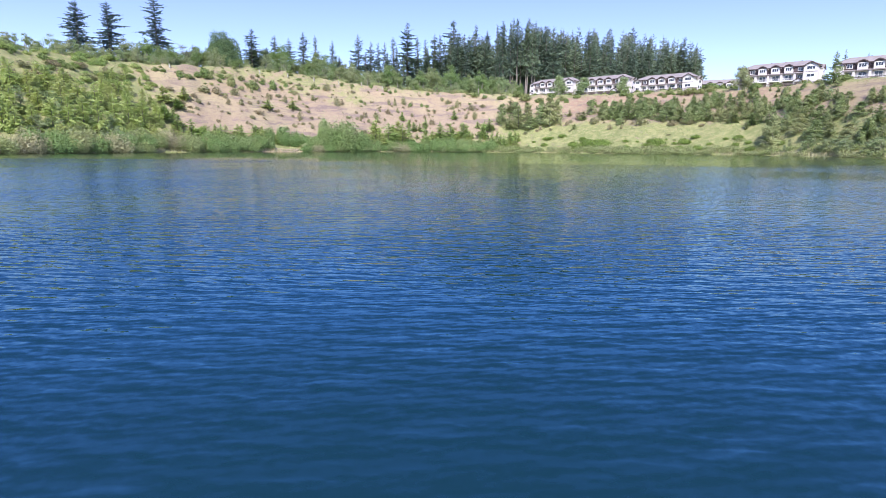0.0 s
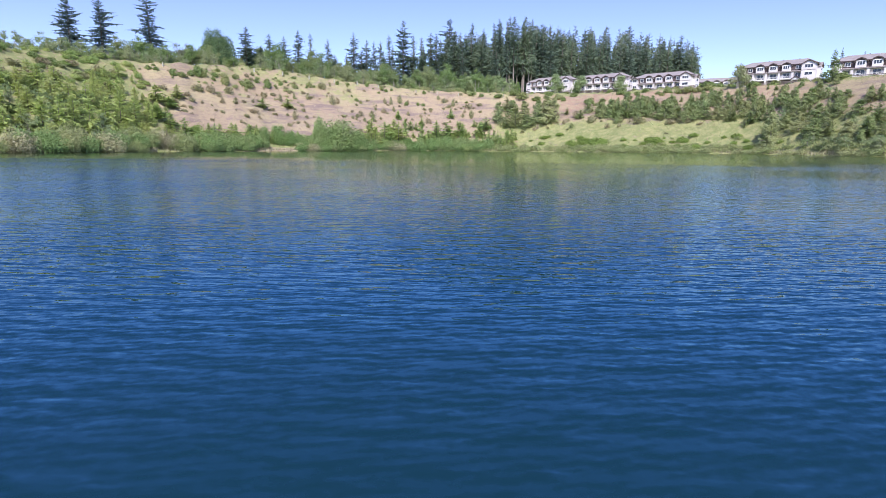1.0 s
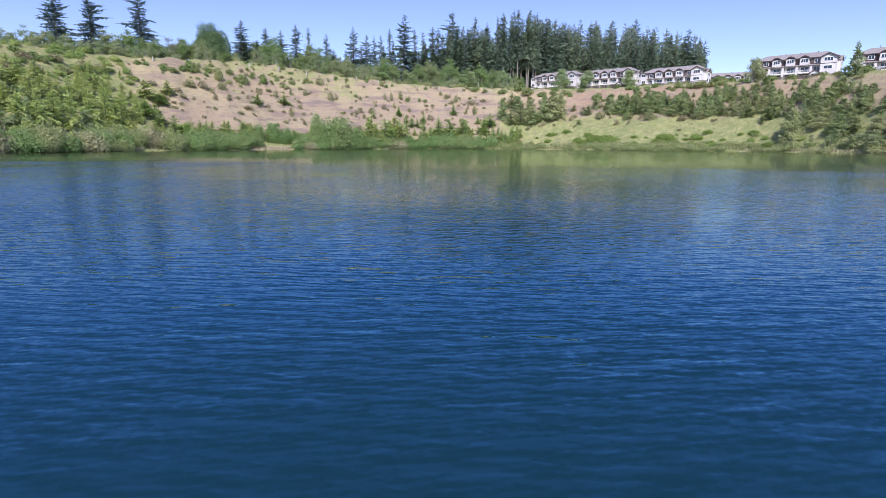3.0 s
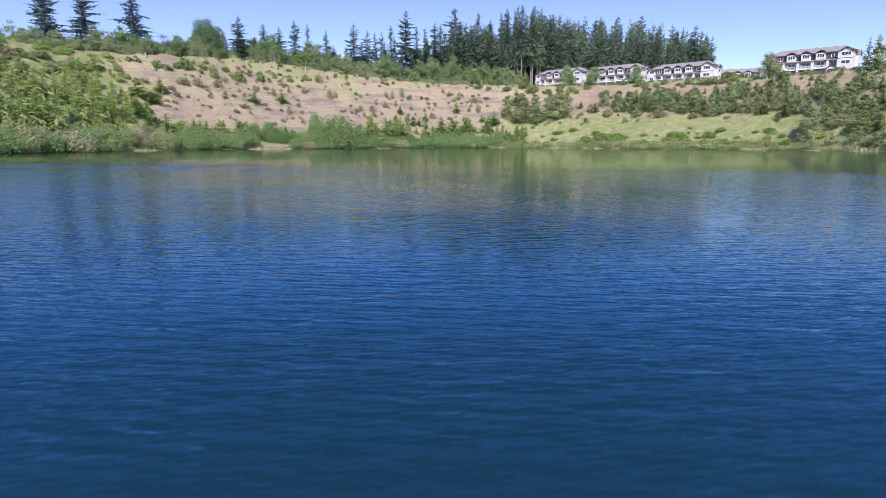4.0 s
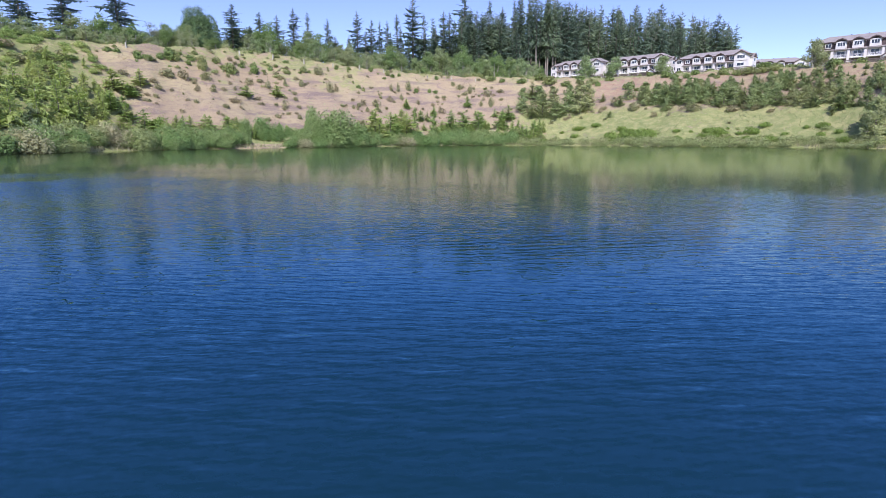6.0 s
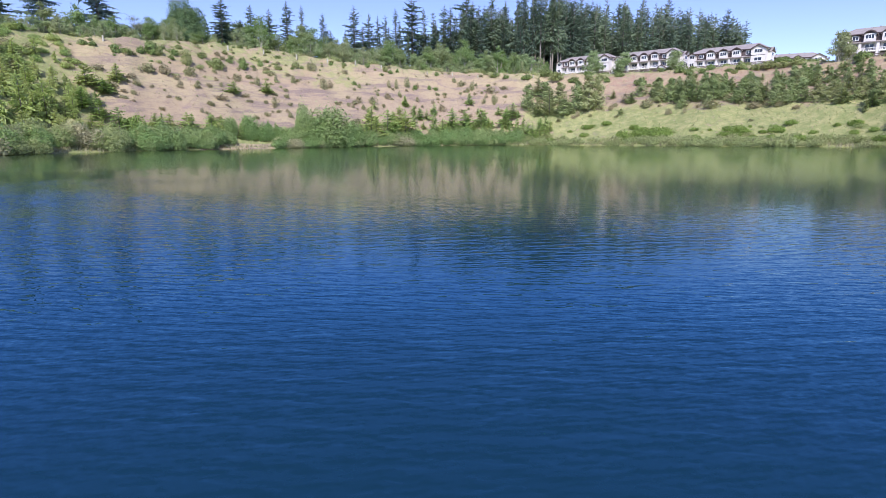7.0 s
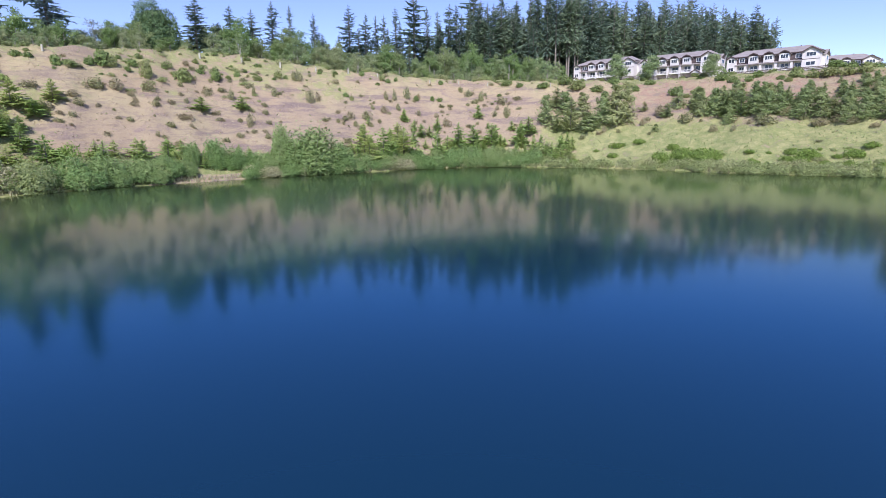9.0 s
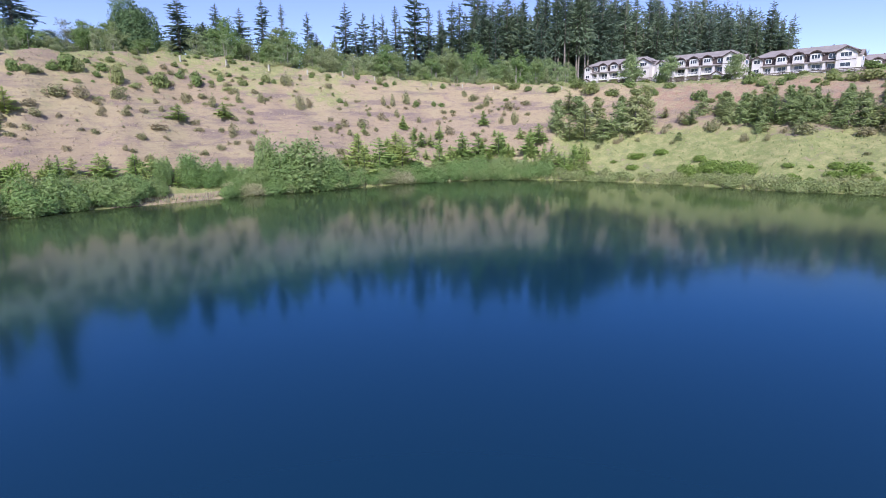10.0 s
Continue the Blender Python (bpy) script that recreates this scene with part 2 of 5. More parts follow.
def water_material():
    """Deep clear water: wind ripples on the open lake, a calmer belt under the bank."""
    m, nt, shader = blank("lake_water", 0.02)
    nt.nodes.remove(shader)
    body = nt.nodes.new("ShaderNodeBsdfDiffuse")    # light scattered back out of the deep
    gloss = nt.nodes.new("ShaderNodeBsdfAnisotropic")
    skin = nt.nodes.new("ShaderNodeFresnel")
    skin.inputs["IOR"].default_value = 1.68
    # sky blue painted into steep reflections, olive into grazing ones
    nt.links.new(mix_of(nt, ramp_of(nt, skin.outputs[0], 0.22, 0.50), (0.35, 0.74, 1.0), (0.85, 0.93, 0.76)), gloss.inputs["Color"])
    joined = nt.nodes.new("ShaderNodeMixShader")
    nt.links.new(skin.outputs[0], joined.inputs[0])
    nt.links.new(body.outputs[0], joined.inputs[1])
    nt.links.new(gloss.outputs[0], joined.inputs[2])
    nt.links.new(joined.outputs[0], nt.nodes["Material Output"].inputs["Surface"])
    shallow = nt.nodes.new("ShaderNodeAttribute")
    shallow.attribute_name = "shallow"
    clear = nt.nodes.new("ShaderNodeAttribute")   # bluer body colour out towards the far bank
    clear.attribute_name = "clear"
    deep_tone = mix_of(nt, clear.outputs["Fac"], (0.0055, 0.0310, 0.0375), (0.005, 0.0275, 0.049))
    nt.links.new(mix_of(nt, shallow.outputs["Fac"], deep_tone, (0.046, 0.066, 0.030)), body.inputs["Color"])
    co = place_of(nt)
    xyz = nt.nodes.new("ShaderNodeSeparateXYZ")
    nt.links.new(co, xyz.inputs[0])
    # the wind dies down towards the far bank, in patches
    patch = noise_of(nt, 0.06, 3.0, co)
    lee = nt.nodes.new("ShaderNodeMapRange")   # the wind reaches further along the west side
    for key, number in (("From Min", -24.0), ("From Max", 2.0), ("To Min", -15.0), ("To Max", 0.0)):
        lee.inputs[key].default_value = number
    nt.links.new(xyz.outputs["X"], lee.inputs["Value"])
    off = math_of(nt, "ADD", xyz.outputs["Y"], lee.outputs[0])
    line = math_of(nt, "ADD", off, math_of(nt, "MULTIPLY", math_of(nt, "SUBTRACT", patch, 0.5), 26.0))

    def falling(value, low, high, top, bottom):
        n = nt.nodes.new("ShaderNodeMapRange")
        n.interpolation_type = "SMOOTHSTEP"
        for key, number in (("From Min", low), ("From Max", high), ("To Min", top), ("To Max", bottom)):
            n.inputs[key].default_value = number
        nt.links.new(value, n.inputs["Value"])
        return n.outputs[0]

    wind = math_of(nt, "MULTIPLY", falling(xyz.outputs["Y"], 2.0, 36.0, 1.45, 0.95), falling(line, 44.0, 61.0, 1.0, 0.22))
    wind = math_of(nt, "MULTIPLY", wind, falling(off, 57.0, 72.0, 1.0, 0.25))
    wind = math_of(nt, "MULTIPLY", wind, falling(xyz.outputs["X"], -26.0, 4.0, 1.2, 1.0))   # more wind on the open west side
    gust = ramp_of(nt, noise_of(nt, 0.11, 2.0, co), 0.25, 0.75)
    force = math_of(nt, "MULTIPLY", wind, math_of(nt, "ADD", math_of(nt, "MULTIPLY", gust, 0.7), 0.5))

    # a breeze that ruffles a streak under the west bank
    mb = nt.nodes.new("ShaderNodeMapping")
    mb.inputs["Location"].default_value, mb.inputs["Scale"].default_value = (2.4, -9.6, 0), (0.060, 0.20, 1)
    nt.links.new(co, mb.inputs["Vector"])
    away_from = nt.nodes.new("ShaderNodeVectorMath")
    away_from.operation = "LENGTH"
    nt.links.new(mb.outputs[0], away_from.inputs[0])
    force = math_of(nt, "MAXIMUM", force, falling(away_from.outputs["Value"], 0.4, 1.1, 1.0, 0.0))

    # ripples as slopes, drawn out across the wind
    def turned(stretch, turn):
        mp = nt.nodes.new("ShaderNodeMapping")
        mp.inputs["Rotation"].default_value = (0, 0, radians(turn))
        mp.inputs["Scale"].default_value = (1 / stretch, 1, 1)
        nt.links.new(co, mp.inputs["Vector"])
        return mp.outputs[0]

    def stretched(scale, stretch, turn):
        return noise_of(nt, scale, 1.0, turned(stretch, turn), 0.5)

    def add(a, b):
        return math_of(nt, "ADD", a, b)

    def gained(value, gain, less=0.0):
        return math_of(nt, "MULTIPLY", math_of(nt, "SUBTRACT", value, less), gain)

    def crests(length, stretch, turn, wiggle):
        """Broken crest lines across the wind: waves of that length in metres."""
        wave = nt.nodes.new("ShaderNodeTexWave")
        wave.wave_type, wave.bands_direction, wave.wave_profile = "BANDS", "Y", "SIN"
        for key, value in (("Scale", 0.314 / length), ("Distortion", wiggle), ("Detail", 1.0), ("Detail Scale", 1.6), ("Detail Roughness", 0.5)):
            wave.inputs[key].default_value = value
        nt.links.new(turned(stretch, turn), wave.inputs["Vector"])
        return wave.outputs["Fac"]

    swell = add(gained(crests(0.36, 1.3, -7, 4.0), 0.075, 0.5), gained(crests(0.17, 1.2, 9, 4.0), 0.100, 0.5))
    swell = add(swell, gained(crests(0.085, 1.1, -9, 4.0), 0.085, 0.5))
    chop = add(gained(stretched(5.0, 1.7, 5), 0.20, 0.5), gained(stretched(15.0, 1.6, -4), 0.22, 0.5))
    chop = add(chop, gained(stretched(36.0, 1.6, 8), 0.14, 0.5))
    least = nt.nodes.new("ShaderNodeMath")
    least.operation = "SMOOTH_MIN"
    least.inputs[2].default_value = 0.06
    nt.links.new(falling(xyz.outputs["Y"], 5.0, 24.0, 0.060, 0.030), least.inputs[1])
    nt.links.new(add(swell, chop), least.inputs[0])
    away = add(least.outputs[0], falling(xyz.outputs["Y"], 8.0, 52.0, -0.034, -0.010))   # the backs of near crests hide from a low eye
    # thin broken crest lines that catch the sky
    lines = math_of(nt, "POWER", crests(0.31, 1.4, -6, 5.0), 9.0)
    lines = math_of(nt, "MULTIPLY", lines, ramp_of(nt, stretched(1.7, 1.8, 4), 0.45, 0.65))
    away = add(away, gained(lines, 0.060))
    fine = math_of(nt, "POWER", crests(0.15, 1.3, 7, 4.5), 7.0)
    away = add(away, gained(math_of(nt, "MULTIPLY", fine, ramp_of(nt, stretched(3.1, 1.6, -5), 0.42, 0.62)), 0.052))
    away = add(away, falling(xyz.outputs["X"], -24.0, 4.0, -0.050, 0.0))
    sway = add(gained(stretched(5.0, 1.3, 40), 0.17, 0.5), gained(stretched(14.0, 1.2, 60), 0.17, 0.5))
    sway = add(sway, falling(xyz.outputs["X"], -28.0, 28.0, 0.065, -0.065))
    both = nt.nodes.new("ShaderNodeCombineXYZ")
    nt.links.new(sway, both.inputs[0])
    nt.links.new(away, both.inputs[1])
    sc = nt.nodes.new("ShaderNodeVectorMath")
    sc.operation = "SCALE"
    nt.links.new(both.outputs[0], sc.inputs[0])
    nt.links.new(force, sc.inputs["Scale"])
    up = nt.nodes.new("ShaderNodeVectorMath")
    up.inputs[1].default_value = (0, 0, 1)
    nt.links.new(sc.outputs[0], up.inputs[0])
    unit = nt.nodes.new("ShaderNodeVectorMath")
    unit.operation = "NORMALIZE"
    nt.links.new(up.outputs[0], unit.inputs[0])
    for node in (gloss, skin):
        nt.links.new(unit.outputs[0], node.inputs["Normal"])
    nt.links.new(math_of(nt, "MAXIMUM", math_of(nt, "ADD", math_of(nt, "MULTIPLY", force, -0.055), 0.098), 0.02), gloss.inputs["Roughness"])
    return m


# ---- the land and the lake ----
def mesh_object(name, verts, faces, material, smooth=False):
    me = bpy.data.meshes.new(name)
    me.from_pydata(verts, [], faces)
    me.materials.append(material)
    if smooth:
        me.polygons.foreach_set("use_smooth", [True] * len(me.polygons))
    me.update()
    return new(name, me)


def axis(low, high, step, reach):
    """Even steps from low to high, then ever longer ones out to reach."""
    mid = list(np.arange(low, high + 0.1, step))
    out, at, gap = [], high, step
    while at < reach:
        gap *= 1.28
        at += gap
        out.append(at)
    back, at, gap = [], low, step
    while at > -reach:
        gap *= 1.28
        at -= gap
        back.append(at)
    return np.array(back[::-1] + mid + out)


def build_ground():
    xs, ys = axis(-150, 170, 1.6, 3600), axis(60, 330, 1.6, 3600)
    gx, gy = np.meshgrid(xs, ys)
    gx, gy = gx.ravel(), gy.ravel()
    gz = ground(gx, gy)
    nx, ny = len(xs), len(ys)
    i = (np.arange(ny - 1)[:, None] * nx + np.arange(nx - 1)[None]).ravel()
    faces = np.stack([i, i + 1, i + nx + 1, i + nx], 1)
    ob = mesh_object("ground", np.stack([gx, gy, gz], 1).tolist(), faces.tolist(), land_material(), True)
    s, b = shore_distance(gx, gy), bearing(gx, gy)
    u = s / np.interp(b, BEARING, CREST_AT)
    # lush at the toe, on the east bank's lower half, on the west hill and along the rim
    green = np.interp(u, [0, 0.12, 0.25, 0.62, 0.9, 1.0, 1.15], [0.95, 0.75, 0.0, 0.0, 0.15, 0.55, 0.8])
    east = np.interp(b, [2, 12, 24], [0, 0.7, 1.0]) * np.interp(u, [0.0, 0.42, 0.6], [1.0, 0.85, 0.0])
    west = np.interp(b, [-60, -53, -45], [0.9, 0.65, 0.0])
    rim = np.interp(b, [-46, -39, -27, -16, -4], [0, 0.62, 0.64, 0.45, 0]) * np.interp(u, [0.45, 0.66, 0.95], [0.0, 0.6, 1.0])
    green = np.maximum.reduce([green, east, west, rim])
    green = np.where((np.abs(gx + 47) < 6) & (s < 2.2), -0.6, green)   # the pale bare spit
    soil = np.interp(b, [14, 20, 50, 60], [0, 0.55, 0.5, 0]) * np.interp(u, [0.55, 0.7, 0.95, 1.1], [0, 1, 1, 0])
    heath = np.interp(b, [-50, -30, -12, 16], [0.45, 0.7, 1.0, 0.9]) * np.interp(u, [0.1, 0.3, 0.55, 0.8, 1.0], [0.7, 1, 0.9, 0.5, 0.3])
    for name, values in (("green", green), ("soil", soil), ("heath", heath)):
        at = ob.data.attributes.new(name, "FLOAT", "POINT")
        at.data.foreach_set("value", np.asarray(values, np.float32))
    return tagged(ob, "sloping lake bank of dry pinkish grass and green meadow", "ground", kind="structure")


build_ground()


def build_lake():
    """The water's surface, a plain sheet that runs on under the banks; how shallow it is goes by the distance from them."""
    xs, ys = np.arange(-115, 112, 4.5), np.arange(-100, 217, 4.5)
    gx, gy = (a.ravel() for a in np.meshgrid(xs, ys))
    nx, ny = len(xs), len(ys)
    i = (np.arange(ny - 1)[:, None] * nx + np.arange(nx - 1)[None]).ravel()
    ob = mesh_object("water", np.stack([gx, gy, 0 * gx], 1).tolist(), np.stack([i, i + 1, i + nx + 1, i + nx], 1).tolist(), water_material(), True)
    at = ob.data.attributes.new("shallow", "FLOAT", "POINT")
    at.data.foreach_set("value", np.clip(1.05 + shore_distance(gx, gy) / 52.0, 0, 1).astype(np.float32))
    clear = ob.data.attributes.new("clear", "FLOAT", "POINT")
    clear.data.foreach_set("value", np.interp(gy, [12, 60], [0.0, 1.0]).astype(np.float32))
    return tagged(ob, "deep blue lake with wind ripples and a calm belt", "water", kind="structure")


build_lake()

# ---- plants ----
def part(name, verts, faces, materials, parent=None, label="", slots=None, smooth=False):
    """One mesh object under a thing or under a part of it."""
    me = bpy.data.meshes.new(name)
    me.from_pydata(verts, [], faces)
    for m in materials if isinstance(materials, (list, tuple)) else [materials]:
        me.materials.append(m)
    if slots is not None:
        me.polygons.foreach_set("material_index", slots)
    if smooth:
        me.polygons.foreach_set("use_smooth", [True] * len(me.polygons))
    me.update()
    ob = new(name, me)
    if parent is not None:
        ob.parent = parent
    return tagged(ob, label) if label else ob


class Shape:
    """Gathers vertices and faces for one mesh."""

    def __init__(self):
        self.v, self.f, self.slot = [], [], []

    def add(self, verts, faces, slot=0):
        n = len(self.v)
        self.v.extend(tuple(p) for p in verts)
        self.f.extend(tuple(n + k for k in face) for face in faces)
        self.slot.extend([slot] * len(faces))

    def tube(self, path, radii, sides=6, slot=0):
        path = [Vector(p) for p in path]
        n, rings = len(self.v), len(path)
        for k, (p, r) in enumerate(zip(path, radii)):
            way = (path[min(k + 1, rings - 1)] - path[max(k - 1, 0)]).normalized()
            a = way.orthogonal().normalized()
            b = way.cross(a)
            for j in range(sides):
                t = 2 * math.pi * j / sides
                self.v.append(tuple(p + r * (math.cos(t) * a + math.sin(t) * b)))
        for k in range(rings - 1):
            for j in range(sides):
                q = n + k * sides
                self.f.append((q + j, q + (j + 1) % sides, q + sides + (j + 1) % sides, q + sides + j))
                self.slot.append(slot)

    def leaf(self, at, size, rng, slot=0, up=0.35, long=1.0, out=None, single=False):
        """A small folded tuft of leaves, turned at random, or with its face outwards."""
        a = Vector((rng.gauss(0, 1), rng.gauss(0, 1), rng.gauss(0, 0.7))).normalized()
        n = Vector((rng.gauss(0, 1), rng.gauss(0, 1), rng.gauss(up, 1))).normalized()
        if out is not None:
            n = (n * 0.38 + out).normalized()
        b = n.cross(a)
        if b.length < 0.1:
            b = a.orthogonal()
        b.normalize()
        c = a.cross(b) * size * rng.uniform(0.1, 0.3)
        a, b, p = a * size * long, b * size * 0.55, Vector(at)
        if single:
            self.add([p - a, p + b * 1.5, p + a * rng.uniform(0.6, 1.2)], [(0, 1, 2)], slot)
        else:
            self.add([p - a, p + b + c, p + a * rng.uniform(0.7, 1.2), p - b + c], [(0, 1, 2), (0, 2, 3)], slot)


def conifer(rng, height, width, bare=0.12, gap=0.42, droop=0.35, thin=0.0, slim=1.0, tufts=5):
    """Trunk and crown of a fir or spruce: uneven whorls of drooping boughs, each a ragged row of needle tufts."""
    trunk, crown = Shape(), Shape()
    lean = Vector((rng.uniform(-0.012, 0.012), rng.uniform(-0.012, 0.012), 1))
    r0 = 0.011 * height + 0.04
    steps = [0, 0.25, 0.5, 0.75, 1.0]
    trunk.tube([lean * (height * k) for k in steps], [r0 * (1 - 0.93 * k) for k in steps], 7)
    # some sides of the tree grow out further than others
    ragged = [[rng.uniform(0.55, 1.2) for _ in range(5)] for _ in range(14)]
    z = height * bare
    while z < height * 0.985:
        u = (z / height - bare) / (1 - bare)
        reach = width * 0.5 * ((1 - u) ** slim) * (0.72 + 0.28 * min(1, u * 7)) + 0.10
        count = max(3, int(rng.uniform(4.0, 7.0) * (1 - 0.35 * u)))
        turn = rng.uniform(0, 6.28)
        for k in range(count):
            if rng.random() < thin:
                continue
            a = (turn + 6.283 * k / count + rng.uniform(-0.5, 0.5)) % 6.283
            out = Vector((math.cos(a), math.sin(a), 0))
            side = Vector((-math.sin(a), math.cos(a), 0))
            long = reach * rng.uniform(0.45, 1.2) * ragged[int(z / height * 13)][int(a / 6.2832 * 5) % 5]
            fall = droop * (1 - u * 1.4) + rng.uniform(-0.28, 0.28)
            base = lean * (z + rng.uniform(-gap, gap))
            w = min(long * 0.17, 0.45) * rng.uniform(0.6, 1.2)

            def on(t, s=0.0, dz=0.0):
                return base + out * (long * t) + side * s + Vector((0, 0, -fall * long * t * t + 0.12 * long * t + dz))

            crown.add([on(0.03), on(0.5, w, -0.08 * long), on(1.05, rng.uniform(-0.5, 0.5) * w), on(0.5, -w, -0.08 * long)], [(0, 1, 2), (0, 2, 3)])
            # side twigs and hanging twigs along the bough
            for j in range(tufts):
                t = (j + rng.uniform(0.3, 1.0)) / tufts
                q = rng.choice((-1, 1))
                l = (long * (1.1 - t) * 0.5 + 0.14) * rng.uniform(0.6, 1.2)
                drop = -rng.uniform(0.05, 0.75) * l
                crown.add([on(t - 0.07), on(min(t + 0.09, 1.0)), on(t + 0.06, q * rng.uniform(0.2, 1.0) * (w * 0.3 + l), drop)], [(0, 1, 2)])
                if t < 0.8:
                    l = (0.15 * long + 0.14) * rng.uniform(0.5, 1.4)
                    crown.add([on(t - 0.10), on(t + 0.10), on(t, rng.uniform(-0.6, 0.6) * w, -l)], [(0, 1, 2)])
        z += gap * rng.uniform(0.6, 1.4) * (1.1 - 0.45 * u)
    tip = lean * height
    crown.add([tip + Vector((0.07, 0, -0.7)), tip + Vector((-0.05, 0.06, -0.7)), tip + Vector((-0.04, -0.06, -0.7)), tip + Vector((0, 0, 0.35))],
              [(0, 1, 3), (1, 2, 3), (2, 0, 3)])
    return trunk, crown


def broadleaf(rng, height, width, leaves=1900, size=0.30, stems=1, low=0.22, wild=0.32, single=False):
    """Trunk with limbs, and a crown of uneven lobes made of small tufts, with gaps."""
    wood, crown = Shape(), Shape()
    lobes = []
    for _ in range(stems):
        foot = Vector((rng.uniform(-1, 1), rng.uniform(-1, 1), 0)) * (0.12 * width if stems > 1 else 0.0)
        way = Vector((rng.uniform(-0.10, 0.10), rng.uniform(-0.10, 0.10), 1)) + foot * (0.8 / max(height, 1) if stems > 1 else 0)
        r = 0.018 * height / math.sqrt(stems) + 0.02
        path = [foot + way * (height * k) + Vector((rng.uniform(-0.02, 0.02) * height * k, rng.uniform(-0.02, 0.02) * height * k, 0)) for k in (0, 0.3, 0.6, 0.93)]
        stem = len(wood.v)
        wood.tube(path, [r, r * 0.75, r * 0.42, r * 0.08], 6)
        if stem:   # the stems of one tree spring from one root
            wood.f.append((0, stem, stem + 1))
            wood.slot.append(0)
        for _ in range(max(3, 9 // stems)):
            t = rng.uniform(low, 0.8)
            at = path[0].lerp(path[3], t)
            a = rng.uniform(0, 6.28)
            long = width * 0.5 * rng.uniform(0.45, 0.95) * (1.15 - 0.7 * t)
            end = at + Vector((math.cos(a) * long, math.sin(a) * long, height * rng.uniform(0.05, 0.20)))
            limb = len(wood.v)
            wood.tube([at, at.lerp(end, 0.5) + Vector((0, 0, 0.03 * height)), end], [r * 0.35, r * 0.2, r * 0.06], 4)
            wood.f.append((stem + 6 * min(2, round(t / 0.31)), limb, limb + 1))   # the limb grows out of its stem
            wood.slot.append(0)
            lobes.append((end, rng.uniform(0.14, 0.27) * width))
            lobes.append((at.lerp(end, 0.55), rng.uniform(0.12, 0.22) * width))
        lobes.append((path[3], rng.uniform(0.12, 0.20) * width))
        lobes.append((path[0].lerp(path[3], 0.72), rng.uniform(0.2, 0.3) * width))
    total = sum(r * r for _, r in lobes)
    for at, r in lobes:
        for _ in range(int(leaves * r * r / total)):
            d = Vector((rng.gauss(0, 1), rng.gauss(0, 1), rng.gauss(0, 0.85))).normalized() * r * (1 - abs(rng.gauss(0, wild)))
            p = at + d
            if p.z > 0.05:
                crown.leaf(p, size * rng.uniform(0.6, 1.35), rng, out=d.normalized(), single=single)
    return wood, crown


def bush(rng, width, height, leaves=420, size=0.2, spikes=0.25, domes=7):
    """A low shrub as one mesh: stems and an uneven dome of small leaves that reaches the soil."""
    s = Shape()
    for _ in range(6):
        a, l = rng.uniform(0, 6.28), rng.uniform(0.2, 0.42) * width
        s.tube([(0, 0, -0.15), (math.cos(a) * l * 0.4, math.sin(a) * l * 0.4, height * 0.4), (math.cos(a) * l, math.sin(a) * l, height * rng.uniform(0.55, 0.9))],
               [0.035, 0.025, 0.008], 3, 1)
    lobes = []
    for k in range(domes):
        a, l = 6.283 * k / domes + rng.uniform(-0.5, 0.5), (0.0 if k == 0 else rng.uniform(0.15, 0.34) * width)
        h = height * (rng.uniform(0.88, 1.0) if k == 0 else rng.uniform(0.55, 0.92))
        lobes.append((Vector((math.cos(a) * l, math.sin(a) * l, h * 0.45)), rng.uniform(0.20, 0.30) * width, h))
    for _ in range(leaves):
        c, r, h = rng.choice(lobes)
        d = Vector((rng.gauss(0, 1), rng.gauss(0, 1), rng.gauss(0.15, 1))).normalized() * (1 - abs(rng.gauss(0, 0.13)))
        p = c + Vector((d.x * r, d.y * r, d.z * h * 0.55))
        if rng.random() < spikes * 0.3:
            p.z += rng.uniform(0, 0.22) * height
        if p.z > -0.05:
            s.leaf(p, size * rng.uniform(0.6, 1.4), rng, 0, 0.5, 1.0, (d + Vector((0, 0, 0.3))).normalized(), True)
    return s


def tuft_conifer(rng, height, width, leaves=900, size=0.22):
    """A bushy young pine, foliage down to the ground: upturned tufts on whorled boughs."""
    wood, crown = Shape(), Shape()
    wood.tube([(0, 0, -0.2), (rng.uniform(-0.1, 0.1), rng.uniform(-0.1, 0.1), height * 0.6), (0, 0, height * 0.97)], [0.02 * height, 0.012 * height, 0.01], 6)
    levels = 7
    for k in range(levels):
        u = (k + 0.4) / levels
        reach = width * 0.5 * (1 - u) ** 0.7 * (0.8 + 0.2 * min(1, u * 5))
        for j in range(7):
            a = rng.uniform(0, 6.28)
            long = reach * rng.uniform(0.55, 1.15)
            z = height * u * 0.93 + rng.uniform(-0.06, 0.06) * height
            tip = Vector((math.cos(a) * long, math.sin(a) * long, z + 0.10 * height * (0.3 + u)))
            wood.tube([(0, 0, z), tip], [0.03, 0.008], 3)
            for _ in range(int(leaves / levels / 7)):
                t = rng.uniform(0.25, 1.05)
                p = Vector((0, 0, z)).lerp(tip, t) + Vector((rng.gauss(0, 1), rng.gauss(0, 1), rng.gauss(0, 0.8))) * 0.075 * width * (0.5 + 0.6 * (1 - u))
                crown.leaf(p, size * rng.uniform(0.6, 1.3), rng, 0, 0.6, 1.9, Vector((math.cos(a), math.sin(a), 0.6)).normalized(), True)
    return wood, crown


def tree_thing(name, shapes, wood, leaf, label, category, group):
    """An Empty at the foot that parents the trunk and the crown; a pattern to copy, set far below the land."""
    root = new(name)
    part("trunk", shapes[0].v, shapes[0].f, wood, root, smooth=True)
    part("crown", shapes[1].v, shapes[1].f, leaf, root)
    return tagged(root, label, category, group)


